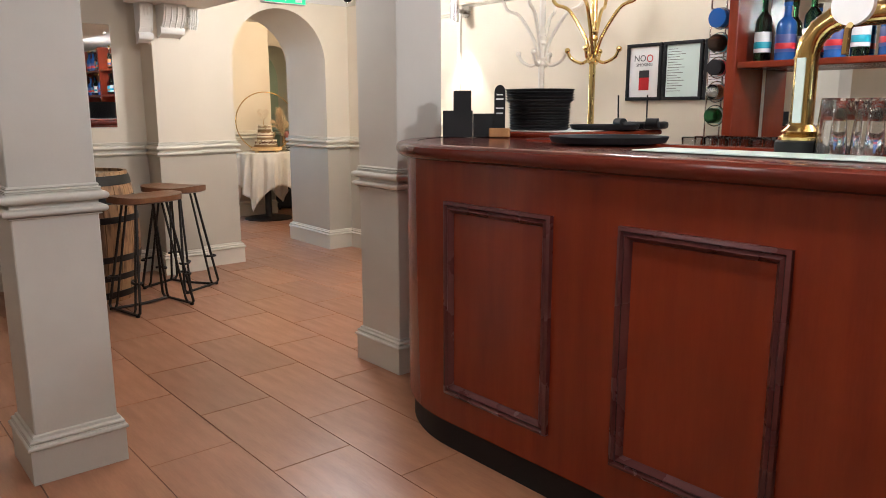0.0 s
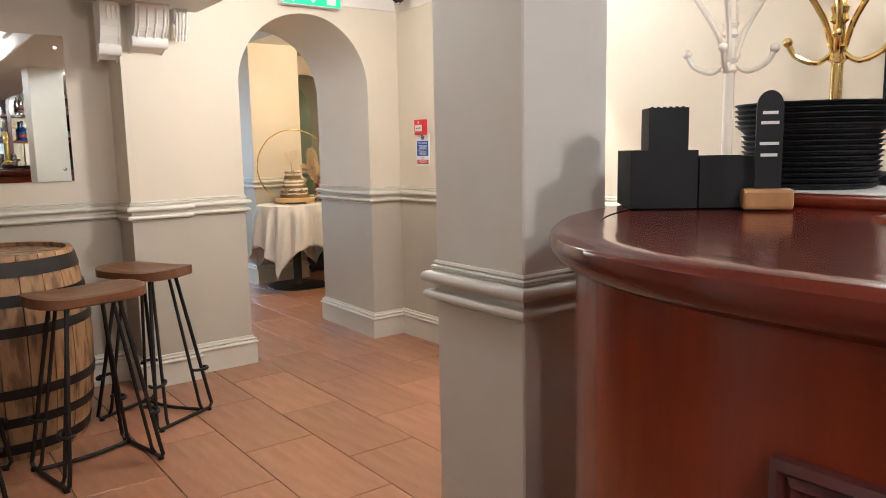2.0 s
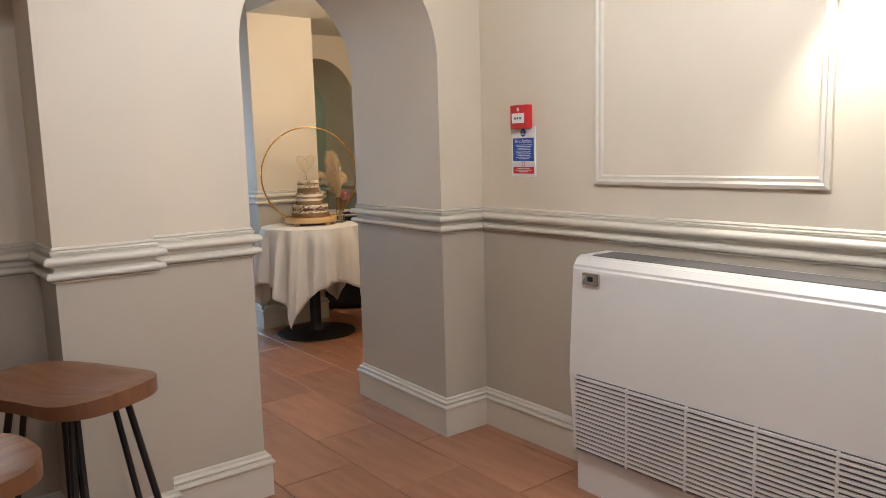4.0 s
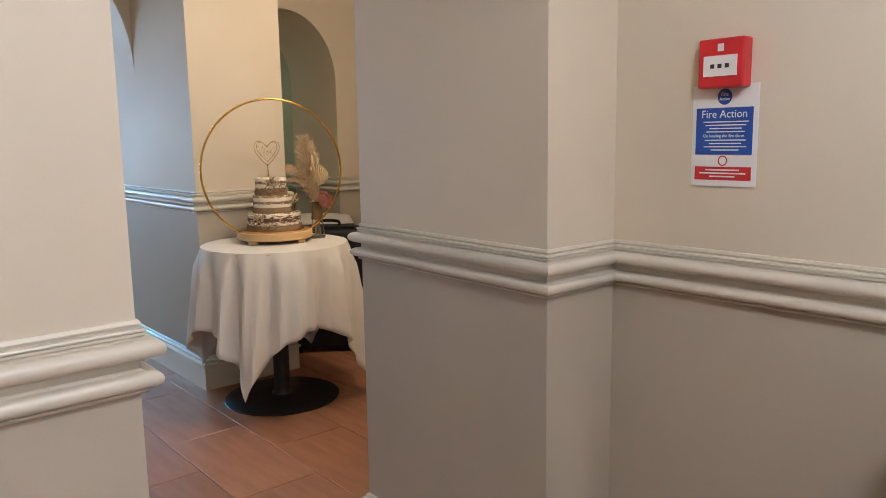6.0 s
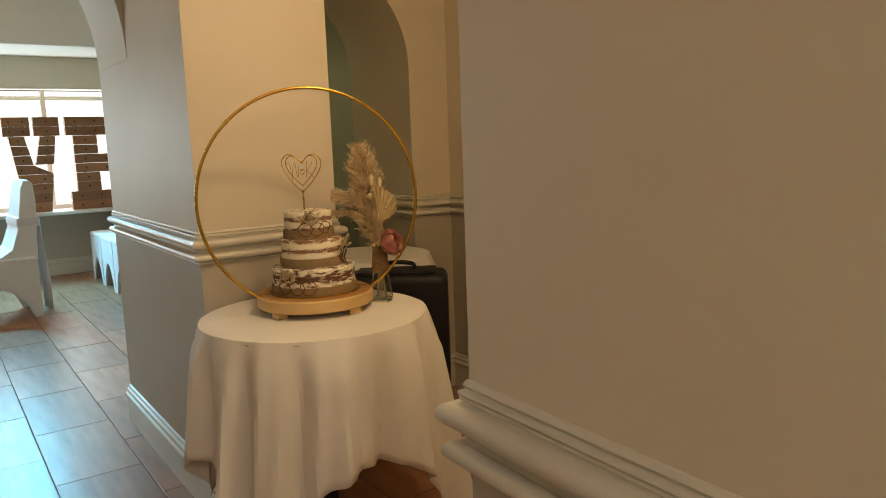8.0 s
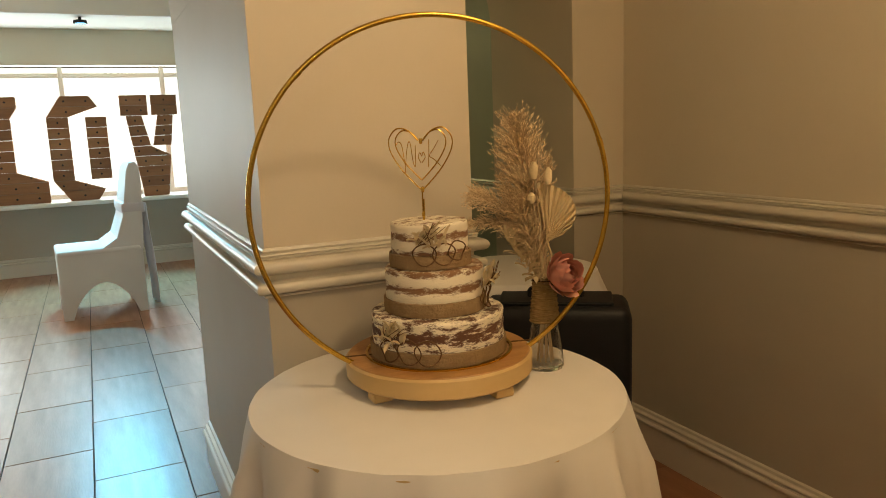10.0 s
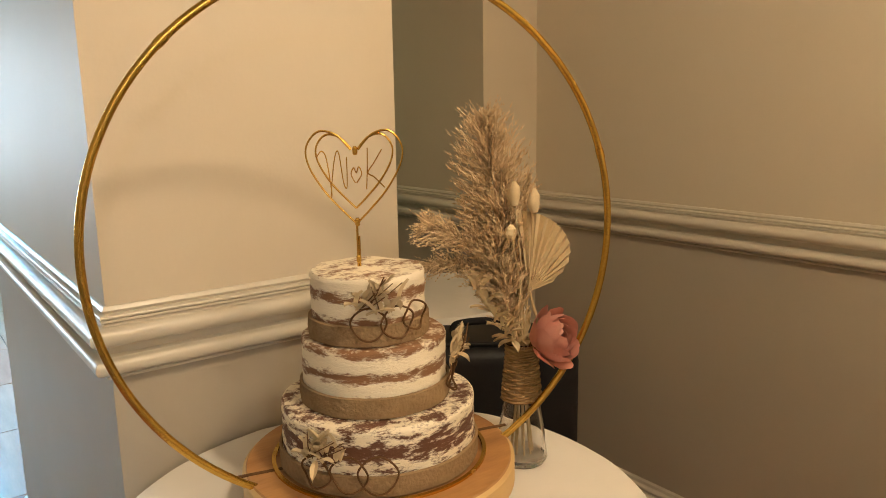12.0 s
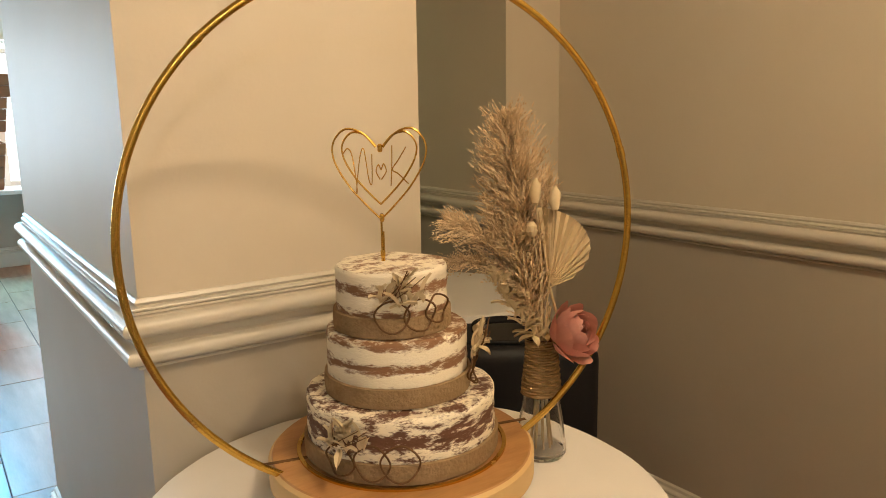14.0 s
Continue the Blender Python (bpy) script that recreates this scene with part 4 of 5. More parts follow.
    posy(0.164, 0.071, -112, ((-0.012, 0.03, 0.019), (0.02, 0.03, 0.019), (0.044, 0.034, 0.017)), -0.01)
    posy(0.081, 0.091, -50, ((0.0, 0.03, 0.018), (0.014, 0.026, 0.022)))
    posy(0.0, 0.1235, -152, ((-0.01, 0.028, 0.019), (0.03, 0.03, 0.021), (0.062, 0.03, 0.022)))


cake()


def hoop():
    h = thing("gold_hoop", pose(4.197, 8.018, 1.087, 0, 0, -15), "large gold metal hoop arching over the cake", "hoop")
    R = 0.328
    a0 = math.asin((1.087 - 0.804) / R)
    pts = [(R * math.cos(a), 0, R * math.sin(a)) for a in [-a0 + (math.pi + 2 * a0) * i / 120 for i in range(121)]]
    part("ring", tube(bmesh.new(), pts, 0.0048, 12), GOLD, h, "", True)
    # flattened joint collars where the wire is wrapped
    for a in (2.35, 0.3):
        part("collar", tube(bmesh.new(), [(R * math.cos(a + d), 0, R * math.sin(a + d)) for d in (-0.02, 0, 0.02)], 0.0056, 12), GOLD, h, "", True)


hoop()


def topper():
    t = thing("cake_topper", pose(4.187, 8.054, TOP + 0.2435, 0, 0, -33) @ Matrix.Diagonal((0.79, 1, 1.03, 1)), "gold wire double-heart topper with initials", "cake topper")

    def heart(s, dx, dz, skew=0.0):
        half = [(0, 0.0), (0.22, 0.17), (0.5, 0.42), (0.72, 0.72), (0.74, 0.95), (0.55, 1.12), (0.28, 1.08), (0.06, 0.9)]
        return [(dx + s * x + skew * z * s, 0.0, dz + s * z) for x, z in half], [(dx - s * x + skew * z * s, 0.0, dz + s * z) for x, z in half]
    for s, dz, y in ((0.098, 0.055, 0.0), (0.078, 0.0735, 0.002)):
        for side in heart(s, 0, dz):
            part("heart_wire", tube(bmesh.new(), [p + Vector((0, y, 0)) for p in spline(side, 10)], 0.0014, 8), GOLD, t, "bent gold wire", True)
    part("stem", tube(bmesh.new(), [(0, 0, -0.03), (0, 0, 0.058)], 0.0018, 8), GOLD, t, "", True)
    part("stem", tube(bmesh.new(), [(0.003, 0, -0.03), (0.003, 0, 0.04)], 0.0014, 8), GOLD, t, "", True)
    for z in (0.012, 0.057, 0.142):
        part("binding", lathe(bmesh.new(), [(0.0025, -0.005), (0.004, -0.003), (0.004, 0.003), (0.0025, 0.005)], 12, (0.001, 0, z)), GOLD, t, "", True)
    N = [(-0.058, 0, 0.135), (-0.05, 0, 0.142), (-0.043, 0, 0.133), (-0.037, 0, 0.095), (-0.038, 0, 0.088), (-0.036, 0, 0.105), (-0.03, 0, 0.135), (-0.024, 0, 0.14), (-0.018, 0, 0.105), (-0.013, 0, 0.1), (-0.012, 0, 0.135)]
    M = [(0.0, 0, 0.104), (-0.006, 0, 0.114), (-0.002, 0, 0.122), (0.002, 0, 0.116), (0.006, 0, 0.123), (0.010, 0, 0.114), (0.002, 0, 0.104)]
    K1 = [(0.02, 0, 0.145), (0.019, 0, 0.12), (0.017, 0, 0.096)]
    K2 = [(0.042, 0, 0.143), (0.03, 0, 0.128), (0.02, 0, 0.116), (0.03, 0, 0.11), (0.045, 0, 0.098)]
    for w in (N, M, K1, K2):
        part("letter_wire", tube(bmesh.new(), spline(w, 6), 0.0009, 6), GOLD, t, "thin gold wire lettering", True)


topper()


def bouquet():
    v = thing("bouquet_vase", pose(4.408, 7.992, 0.7505), "twine-wrapped glass bottle vase of dried pampas grass", "vase")
    out = [(0.0, 0.0), (0.034, 0.0), (0.037, 0.006), (0.0335, 0.04), (0.026, 0.085), (0.0215, 0.13), (0.0205, 0.165), (0.024, 0.176)]
    inn = [(0.022, 0.174), (0.0185, 0.165), (0.0195, 0.13), (0.024, 0.085), (0.0315, 0.04), (0.034, 0.01), (0.0, 0.006)]
    part("bottle", lathe(bmesh.new(), out + inn, 40), GLASS, v, "clear glass bottle", True)
    bm = bmesh.new()
    coil = []
    turns = 21
    for i in range(turns * 20 + 1):
        f = i / (turns * 20)
        z = 0.092 + 0.082 * f
        r = 0.0275 - 0.006 * min(1, f * 1.3) + 0.0012 * math.sin(i * 1.7)
        coil.append((r * math.cos(2 * math.pi * i / 20), r * math.sin(2 * math.pi * i / 20), z))
    tube(bm, coil, 0.0022, 5)
    part("twine_wrap", bm, TWINE, v, "wound jute twine", True)
    for k in range(9):
        a = k * 0.7
        part("stem", tube(bmesh.new(), [(0.016 * math.cos(a), 0.016 * math.sin(a), 0.012), (0.004 * math.cos(a), 0.004 * math.sin(a), 0.12), (0.012 * math.cos(a + 2), 0.012 * math.sin(a + 2), 0.22)], 0.0016, 5), DRIED, v, "", True)
    # camera-side directions in plan: across to the right, and away
    ux, uy = Vector((0.80, -0.6, 0)), Vector((0.6, 0.8, 0))

    def plume(base, tip, width, count, sag=0.0, seed=1):
        rnd = random.Random(seed)
        base, tip = Vector(base), Vector(tip)
        mid = (base + tip) / 2 + Vector((0, 0, sag))
        line = spline([base, mid, tip], 14)
        bm = bmesh.new()
        tube(bm, line, 0.0012, 4)
        for k in range(count):
            f = rnd.random() ** 0.85
            i = min(len(line) - 2, int((0.12 + 0.88 * f) * (len(line) - 1)))
            p = line[i].lerp(line[i + 1], rnd.random())
            d = (line[i + 1] - line[i]).normalized()
            s = Vector((rnd.gauss(0, 1), rnd.gauss(0, 1), rnd.gauss(0, 1)))
            s = (s - d * s.dot(d)).normalized()
            w = width * (0.25 + math.sin(math.pi * min(1, 0.12 + 0.86 * f)) ** 0.9) * rnd.uniform(0.35, 1.0)
            q = p + s * w + d * w * rnd.uniform(0.8, 1.7) - Vector((0, 0, 0.15 * w))
            # a side spray: a thin stalk with barbs
            prev, steps = p, 6
            for j in range(1, steps + 1):
                g = j / steps
                c = p.lerp(q, g) + Vector((0, 0, -0.12 * w * g * g))
                ln = w * 0.34 * (1.1 - 0.6 * g)
                for m in (-1, 1, 0):
                    t2 = Vector((rnd.gauss(0, 1), rnd.gauss(0, 1), rnd.gauss(0, 1))).normalized()
                    e = c + (q - p).normalized() * ln + t2 * ln * 0.55
                    wd = (q - p).cross(t2).normalized() * 0.0011
                    bm.faces.new([bm.verts.new(c + wd), bm.verts.new(c - wd), bm.verts.new(e)])
                prev = c
        return part("pampas_plume", bm, PLUME, v, "feathery beige pampas plume")

    def at(r, a, z):
        return ux * r + uy * a + Vector((0, 0, z))
    b = at(-0.002, 0, 0.19)
    plume(b, at(-0.050, 0.01, 0.482), 0.046, 860, 0.0, 3)
    plume(at(-0.004, 0.01, 0.19), at(-0.078, 0.03, 0.44), 0.026, 260, 0.0, 4)
    plume(at(-0.004, -0.01, 0.18), at(-0.082, 0.0, 0.375), 0.020, 200, 0.0, 9)
    plume(at(-0.006, 0, 0.18), at(-0.132, -0.01, 0.345), 0.028, 360, 0.045, 5)
    plume(at(-0.006, 0.01, 0.18), at(-0.142, 0.0, 0.285), 0.020, 240, 0.045, 6)
    plume(at(0.0, 0.02, 0.20), at(0.008, 0.02, 0.405), 0.022, 240, 0.0, 7)
    plume(at(-0.004, -0.01, 0.17), at(-0.042, -0.02, 0.33), 0.036, 460, 0.0, 8)
    # palm spear: a pleated dried fan
    bm = bmesh.new()
    root, n = at(0.008, -0.02, 0.252), 11
    ring = []
    for i in range(n * 2 + 1):
        f = i / (n * 2)
        a = radians(99 - 75 * f)
        l = 0.112 * (1 - 0.28 * f - 0.42 * f ** 4)
        p = root + ux * (l * math.cos(a)) + Vector((0, 0, l * math.sin(a))) + uy * (0.004 * (1 if i % 2 else -1))
        ring.append((bm.verts.new(root + (p - root) * 0.06), bm.verts.new(p)))
    for a, c in zip(ring, ring[1:]):
        bm.faces.new((a[0], a[1], c[1], c[0]))
    fan = part("palm_spear", bm, DRIED, v, "pleated cream palm spear")
    fan.modifiers.new("thickness", "SOLIDIFY").thickness = 0.0008
    part("stem", tube(bmesh.new(), [at(0.005, 0, 0.16), at(0.02, -0.01, 0.21), root], 0.0022, 6), DRIED, v, "", True)
    for r, a, z, s in ((0.012, -0.03, 0.375, 0.034), (-0.014, -0.03, 0.385, 0.036), (-0.018, -0.035, 0.335, 0.022)):
        tip = at(r, a, z)
        part("stem", tube(bmesh.new(), [at(0.0, -0.01, 0.16), (tip + at(0.006, -0.02, 0.2)) / 2, tip], 0.0011, 5), DRIED, v, "", True)
        part("bunny_tail", lathe(bmesh.new(), [(0, -s / 2), (0.005, -s * 0.4), (0.0085, -s * 0.1), (0.007, s * 0.25), (0.0025, s * 0.48), (0, s / 2)], 12, tip, wobble=lambda q, zz: 1 + 0.15 * math.sin(11 * q + zz * 900)), DRIED, v, "dried bunny-tail grass", True)
    rnd = random.Random(5)
    for k in range(26):
        f = k / 25
        ob = part("leaf", leaf_mesh(rnd.uniform(0.02, 0.032), rnd.uniform(0.009, 0.013)), DRIED, v, "", True)
        p = at(-0.012 - 0.055 * f + rnd.uniform(-0.006, 0.006), -0.03, 0.178 + 0.085 * f)
        d = (ux * rnd.uniform(-1, 0.8) + Vector((0, 0, rnd.uniform(-0.1, 1))) - uy * rnd.uniform(0.0, 0.7)).normalized()
        ob.matrix_local = Matrix.Translation(p) @ d.to_track_quat("X", "Z").to_matrix().to_4x4()
    for k in range(12):
        a = k * 0.52
        ob = part("leaf", leaf_mesh(0.03, 0.012), DRIED, v, "", True)
        d = Vector((math.cos(a), math.sin(a), rnd.uniform(-0.5, 0.4))).normalized()
        ob.matrix_local = Matrix.Translation((0.012 * math.cos(a), 0.012 * math.sin(a), 0.178)) @ d.to_track_quat("X", "Z").to_matrix().to_4x4()
    # peony
    heart = at(0.046, -0.032, 0.192)
    axis = (ux * 0.75 - uy * 0.55 + Vector((0, 0, 0.4))).normalized()
    frame_q = axis.to_track_quat("Z", "Y").to_matrix().to_4x4()

    def petal(r, low, high, half, flare):
        """A cupped petal: a patch of a ball with a wavy lip, thickened."""
        bm = bmesh.new()
        rows = []
        for i in range(8):
            f = i / 7
            row = []
            for j in range(-4, 5):
                g = j / 4
                th = radians(low + (high - low) * f * (1 - 0.16 * g * g * f))
                ph = radians(half) * g * math.sin(math.pi * (0.2 + 0.62 * f)) ** 0.6
                rr = r * (1 + flare * f ** 5 - 0.05 * g * g + 0.012 * math.sin(9 * g + low) * f)
                row.append(bm.verts.new((rr * math.sin(th) * math.cos(ph), rr * math.sin(th) * math.sin(ph), rr * math.cos(th))))
            rows.append(row)
        for a, c in zip(rows, rows[1:]):
            for j in range(8):
                bm.faces.new((a[j], a[j + 1], c[j + 1], c[j]))
        bmesh.ops.solidify(bm, geom=bm.faces[:], thickness=0.0007)
        return bm
    for ring_i, (cnt, r, low, high, half, flare) in enumerate(((3, 0.011, 120, 16, 60, 0.0), (4, 0.0165, 125, 32, 52, 0.05), (5, 0.0215, 130, 46, 44, 0.08), (5, 0.0265, 140, 60, 42, 0.10), (6, 0.031, 150, 74, 36, 0.13), (6, 0.035, 160, 94, 34, 0.16))):
        for k in range(cnt):
            a = 360 * k / cnt + ring_i * 31 + rnd.uniform(-7, 7)
            ob = part("petal", petal(1.1 * r * rnd.uniform(0.97, 1.04), low, high + rnd.uniform(-7, 7), half, flare), PETAL, v, "", True)
            ob.matrix_local = Matrix.Translation(heart) @ frame_q @ pose(0, 0, 0, 0, 0, a)
    part("stem", tube(bmesh.new(), [at(0.006, 0, 0.15), at(0.03, -0.015, 0.185), heart - axis * 0.014], 0.002, 6), DRIED, v, "", True)


bouquet()

mn = thing("niche_mirror", pose(4.821, 9.545, 0.0), "arched green-tinted mirror set into the niche", "mirror")
bm = bmesh.new()
r = 0.358
prism(bm, [(-r, 0.17), (r, 0.17)] + [(r * math.cos(math.pi * i / 24), 1.60 + 0.41 * math.sin(math.pi * i / 24)) for i in range(25)], -0.012, -0.004, "y")
bm.normal_update()
bmesh.ops.triangulate(bm, faces=[f for f in bm.faces if len(f.verts) > 4])
part("glass", bm, MIRROR_GREEN, mn)
structure("wall_niche_back", boxed(4.45, 5.4, 9.551, 9.559, 0, 2.4), PAINT, "plain plaster back of the niche", "wall")


# ---- window room ----
def window():
    w = tagged(new("window_1"), "wide white window above a deep sill", "window", "", "structure")
    for x in (0.4, 0.83, 1.715, 2.6, 3.486, 4.372, 5.16):
        part("mullion", boxed(x - 0.02, x + 0.02, 14.62, 14.68, 0.68, 1.90, 0.004, 1), WHITE_METAL, w)
    for z in (0.68, 1.80):
        part("transom", boxed(0.4, 5.2, 14.625, 14.675, z, z + 0.04, 0.004, 1), WHITE_METAL, w)
    g = part("pane", boxed(0.42, 5.18, 14.648, 14.652, 0.7, 1.89), GLASS, w)
    g.visible_shadow = False
    structure("window_sill", boxed(0.3, 5.3, 14.20, 14.62, 0.642, 0.677, 0.008), WHITE_METAL, "deep white window sill", "window sill")
    structure("backdrop", boxed(-30, 40, 75, 75.1, -8, 40), OUTSIDE, "bright overcast outdoors", "backdrop")


window()


def love_letter(name, x0, width, spans, word):
    l = thing(name, pose(x0, 14.36, 0.678) @ Matrix.Diagonal((width, 1, 0.955, 1)), f"large rustic wooden letter {word} with bulb holes on the sill", "letter", "wooden letters on the sill")
    rows = 10
    H = 0.985
    for k in range(rows):
        z0, z1 = H * k / rows, H * (k + 1) / rows - 0.004
        for (a0, b0), (a1, b1) in zip(spans(z0 / H + 0.001), spans(z1 / H - 0.001)):
            bm = bmesh.new()
            prism(bm, [(a0, z0), (b0, z0), (b1, z1), (a1, z1)], -0.05 + random.uniform(-0.003, 0.003), 0.05, "y")
            part("board", bm, LETTER_WOOD, l)
            m = ((a0 + b0 + a1 + b1) / 4, (z0 + z1) / 2)
            cnt = max(1, int((b0 - a0) / 0.14))
            for q in range(cnt):
                xx = m[0] + ((q + 0.5) / cnt - 0.5) * (b0 - a0)
                part("bulb_hole", tube(bmesh.new(), [(xx, -0.055, m[1]), (xx, -0.048, m[1])], 0.010, 8), BLACK_METAL, l)
    return l


def span_l(f):
    return [(0.0, 0.52)] if f < 0.22 else ([(0.06, 0.28)] if f < 0.84 else [(0.0, 0.34)])


def span_o(f):
    w, ch = 0.53, 0.2
    e = max(0, ch - f, f - (1 - ch)) * 0.7
    return [(e, w - e)] if f < 0.19 or f > 0.81 else [(e, 0.19), (w - 0.19, w - e)]


def span_v(f):
    if f > 0.8:
        return [(0.0, 0.285), (0.325, 0.60)]
    c, g = 0.30, f / 0.8
    if f < 0.45:
        return [(c - 0.13 - 0.12 * g, c + 0.13 + 0.12 * g)]
    n = (f - 0.45) / 0.35
    return [(c - 0.13 - 0.12 * g, c - 0.085 * n), (c + 0.085 * n, c + 0.13 + 0.12 * g)]


def span_e(f):
    if f < 0.2 or f > 0.8:
        return [(0.0, 0.54)]
    return [(0.06, 0.44)] if 0.4 < f < 0.6 else [(0.06, 0.28)]


love_letter("wooden_letter", 2.78, 1.0, span_l, "L")
love_letter("wooden_letter", 3.34, 0.92, span_o, "O")
love_letter("wooden_letter", 3.952, 0.83, span_v, "V")
love_letter("wooden_letter", 4.504, 1.02, span_e, "E")


def chair(m, sash):
    c = thing("covered_chair", m, "banquet chair in a white stretch cover" + (" with a sash tied behind" if sash else ""), "chair", "covered chairs")
    hw = 0.235

    def skirt(a, b, top, axis, w0, w1):
        n = 12
        arc = [(a + 0.05 + (b - a - 0.1) * i / n, 0.24 * math.sin(math.pi * i / n) ** 0.7) for i in range(n + 1)]
        bm = prism(bmesh.new(), [(a, 0.0), (a, top), (b, top), (b, 0.0)] + arc[::-1], w0, w1, axis)
        bm.normal_update()
        bmesh.ops.triangulate(bm, faces=[f for f in bm.faces if len(f.verts) > 4])
        return bm
    for s in (-1, 1):
        part("side_skirt", skirt(-0.26, 0.27, 0.45, "y", s * hw - 0.008, s * hw + 0.008), COVER, c)
    part("front_skirt", skirt(-hw, hw, 0.45, "x", -0.268, -0.252), COVER, c)
    part("back_skirt", skirt(-hw, hw, 0.45, "x", 0.262, 0.278), COVER, c)
    part("seat", boxed(-0.27, 0.27, -hw - 0.01, hw + 0.01, 0.43, 0.48, 0.022, 3), COVER, c, "", True)
    side = [(0.02, 0.475), (0.12, 0.54), (0.17, 0.68), (0.20, 0.85), (0.225, 1.0), (0.25, 1.055), (0.285, 1.06), (0.31, 1.03), (0.315, 0.9), (0.30, 0.7), (0.285, 0.45)]
    bm = prism(bmesh.new(), side, -hw, hw, "y")
    for v in bm.verts:
        k = 1 - 0.16 * max(0, v.co.z - 0.6) / 0.45
        v.co.y *= k
    bm.normal_update()
    bmesh.ops.triangulate(bm, faces=[f for f in bm.faces if len(f.verts) > 4])
    part("backrest", bm, COVER, c, "", True)
    if sash:
        part("sash_band", boxed(0.165, 0.325, -hw * 0.97, hw * 0.97, 0.70, 0.78, 0.02, 2), SASH, c, "gathered lilac-white sash", True)
        bm = bmesh.new()
        rows = []
        for k in range(10):
            z = 0.76 - 0.74 * k / 9
            rows.append([bm.verts.new((0.33 + 0.04 * k / 9 + 0.018 * math.sin(i * 1.6 + k * 0.3), -0.12 + 0.24 * i / 11 * (0.5 + 0.05 * k), z)) for i in range(12)])
        for a, b in zip(rows, rows[1:]):
            for i in range(11):
                bm.faces.new((a[i], a[i + 1], b[i + 1], b[i]))
        tail = part("sash_tail", bm, SASH, c, "hanging sash tail", True)
        tail.modifiers.new("thickness", "SOLIDIFY").thickness = 0.004
    return c


chair(pose(3.63, 12.62, 0, 0, 0, 4), True)
CH = chair(pose(4.84, 12.72, 0), False)
for y in (13.22, 13.72):
    copy_thing(CH, pose(4.84, y, 0))

bm = bmesh.new()
cols = []
for i in range(60):
    f = i / 59
    cols.append([bm.verts.new((5.14 + 0.42 * f * (0.6 + 0.4 * abs(z - 1.1)), 14.455 + 0.03 * math.sin(f * 44), z)) for z in (0.7, 0.95, 1.1, 1.4, 1.7, 1.95)])
for a, b in zip(cols, cols[1:]):
    for k in range(5):
        bm.faces.new((a[k], a[k + 1], b[k + 1], b[k]))
cur = part("curtain", bm, CURTAIN, None, "", True)
cur.modifiers.new("thickness", "SOLIDIFY").thickness = 0.003
tagged(cur, "dark grey gathered curtain beside the window", "curtain")


# ---- things on and behind the bar ----
BARTOP = 1.106
LEDGE = 1.126
ls = boxed(2.62, 3.42, 2.40, 2.84, 1.1, LEDGE, 0.012, 3)
tagged(part("counter_shelf", ls, MAHOG, None, "", True), "raised red mahogany shelf on the counter", "shelf")
tagged(part("counter_mat", boxed(2.68, 3.3, 2.45, 2.8, LEDGE, LEDGE + 0.002), WHITE, None), "white paper mat on the counter shelf", "mat")


def caddy():
    c = thing("napkin_caddy", pose(2.50, 2.77, BARTOP, 0, 0, -42) @ Matrix.Diagonal((1.12, 1.12, 1.12, 1)), "black plastic napkin and straw caddy", "caddy")

    def tray(x0, x1, y0, y1, h, name):
        bm = boxed(x0, x1, y0, y1, 0, h)
        bm.normal_update()
        lid = [f for f in bm.faces if f.normal.z > 0.9]
        bmesh.ops.inset_region(bm, faces=lid, thickness=0.003)
        low = bmesh.ops.extrude_discrete_faces(bm, faces=lid)["faces"]
        bmesh.ops.translate(bm, verts=low[0].verts[:], vec=(0, 0, 0.003 - h))
        part(name, bm, BLACK, c)
    tray(-0.115, 0.0, -0.07, 0.07, 0.10, "napkin_tray")
    tray(0.003, 0.115, -0.07, 0.07, 0.088, "side_tray")
    tray(-0.075, -0.005, -0.02, 0.05, 0.175, "straw_holder")
    for k in range(6):
        x = -0.066 + 0.011 * k
        part("straw", tube(bmesh.new(), [(x, 0.0 + 0.006 * (k % 3), 0.01), (x + 0.002, 0.008, 0.178)], 0.003, 6), BLACK, c)
    for k in range(8):
        part("napkin", boxed(-0.105, -0.012, -0.062 + k * 0.004, -0.059 + k * 0.004, 0.005, 0.095), BLACK, c, "folded black napkin")


caddy()


def bowls():
    b = thing("bowl_stack", pose(2.86, 2.70, LEDGE + 0.0025) @ Matrix.Diagonal((1.2, 1.2, 1, 1)), "tall stack of black plastic tubs", "tub stack")
    n = 16
    for k in range(n):
        z = 0.0115 * k
        wide = 1.0 + 0.0035 * k + (0.09 if k > 10 else 0)
        r0 = 0.112 * wide
        prof = [(0, z), (r0 * 0.94, z), (r0, z + 0.004), (r0 * 1.02, z + 0.009), (r0 * 1.05, z + 0.010), (r0 * 1.05, z + 0.0125), (r0 * 0.98, z + 0.012), (r0 * 0.93, z + 0.004), (0, z + 0.003)]
        part("tub", lathe(bmesh.new(), prof, 36), BLACK, b, "", True)


bowls()


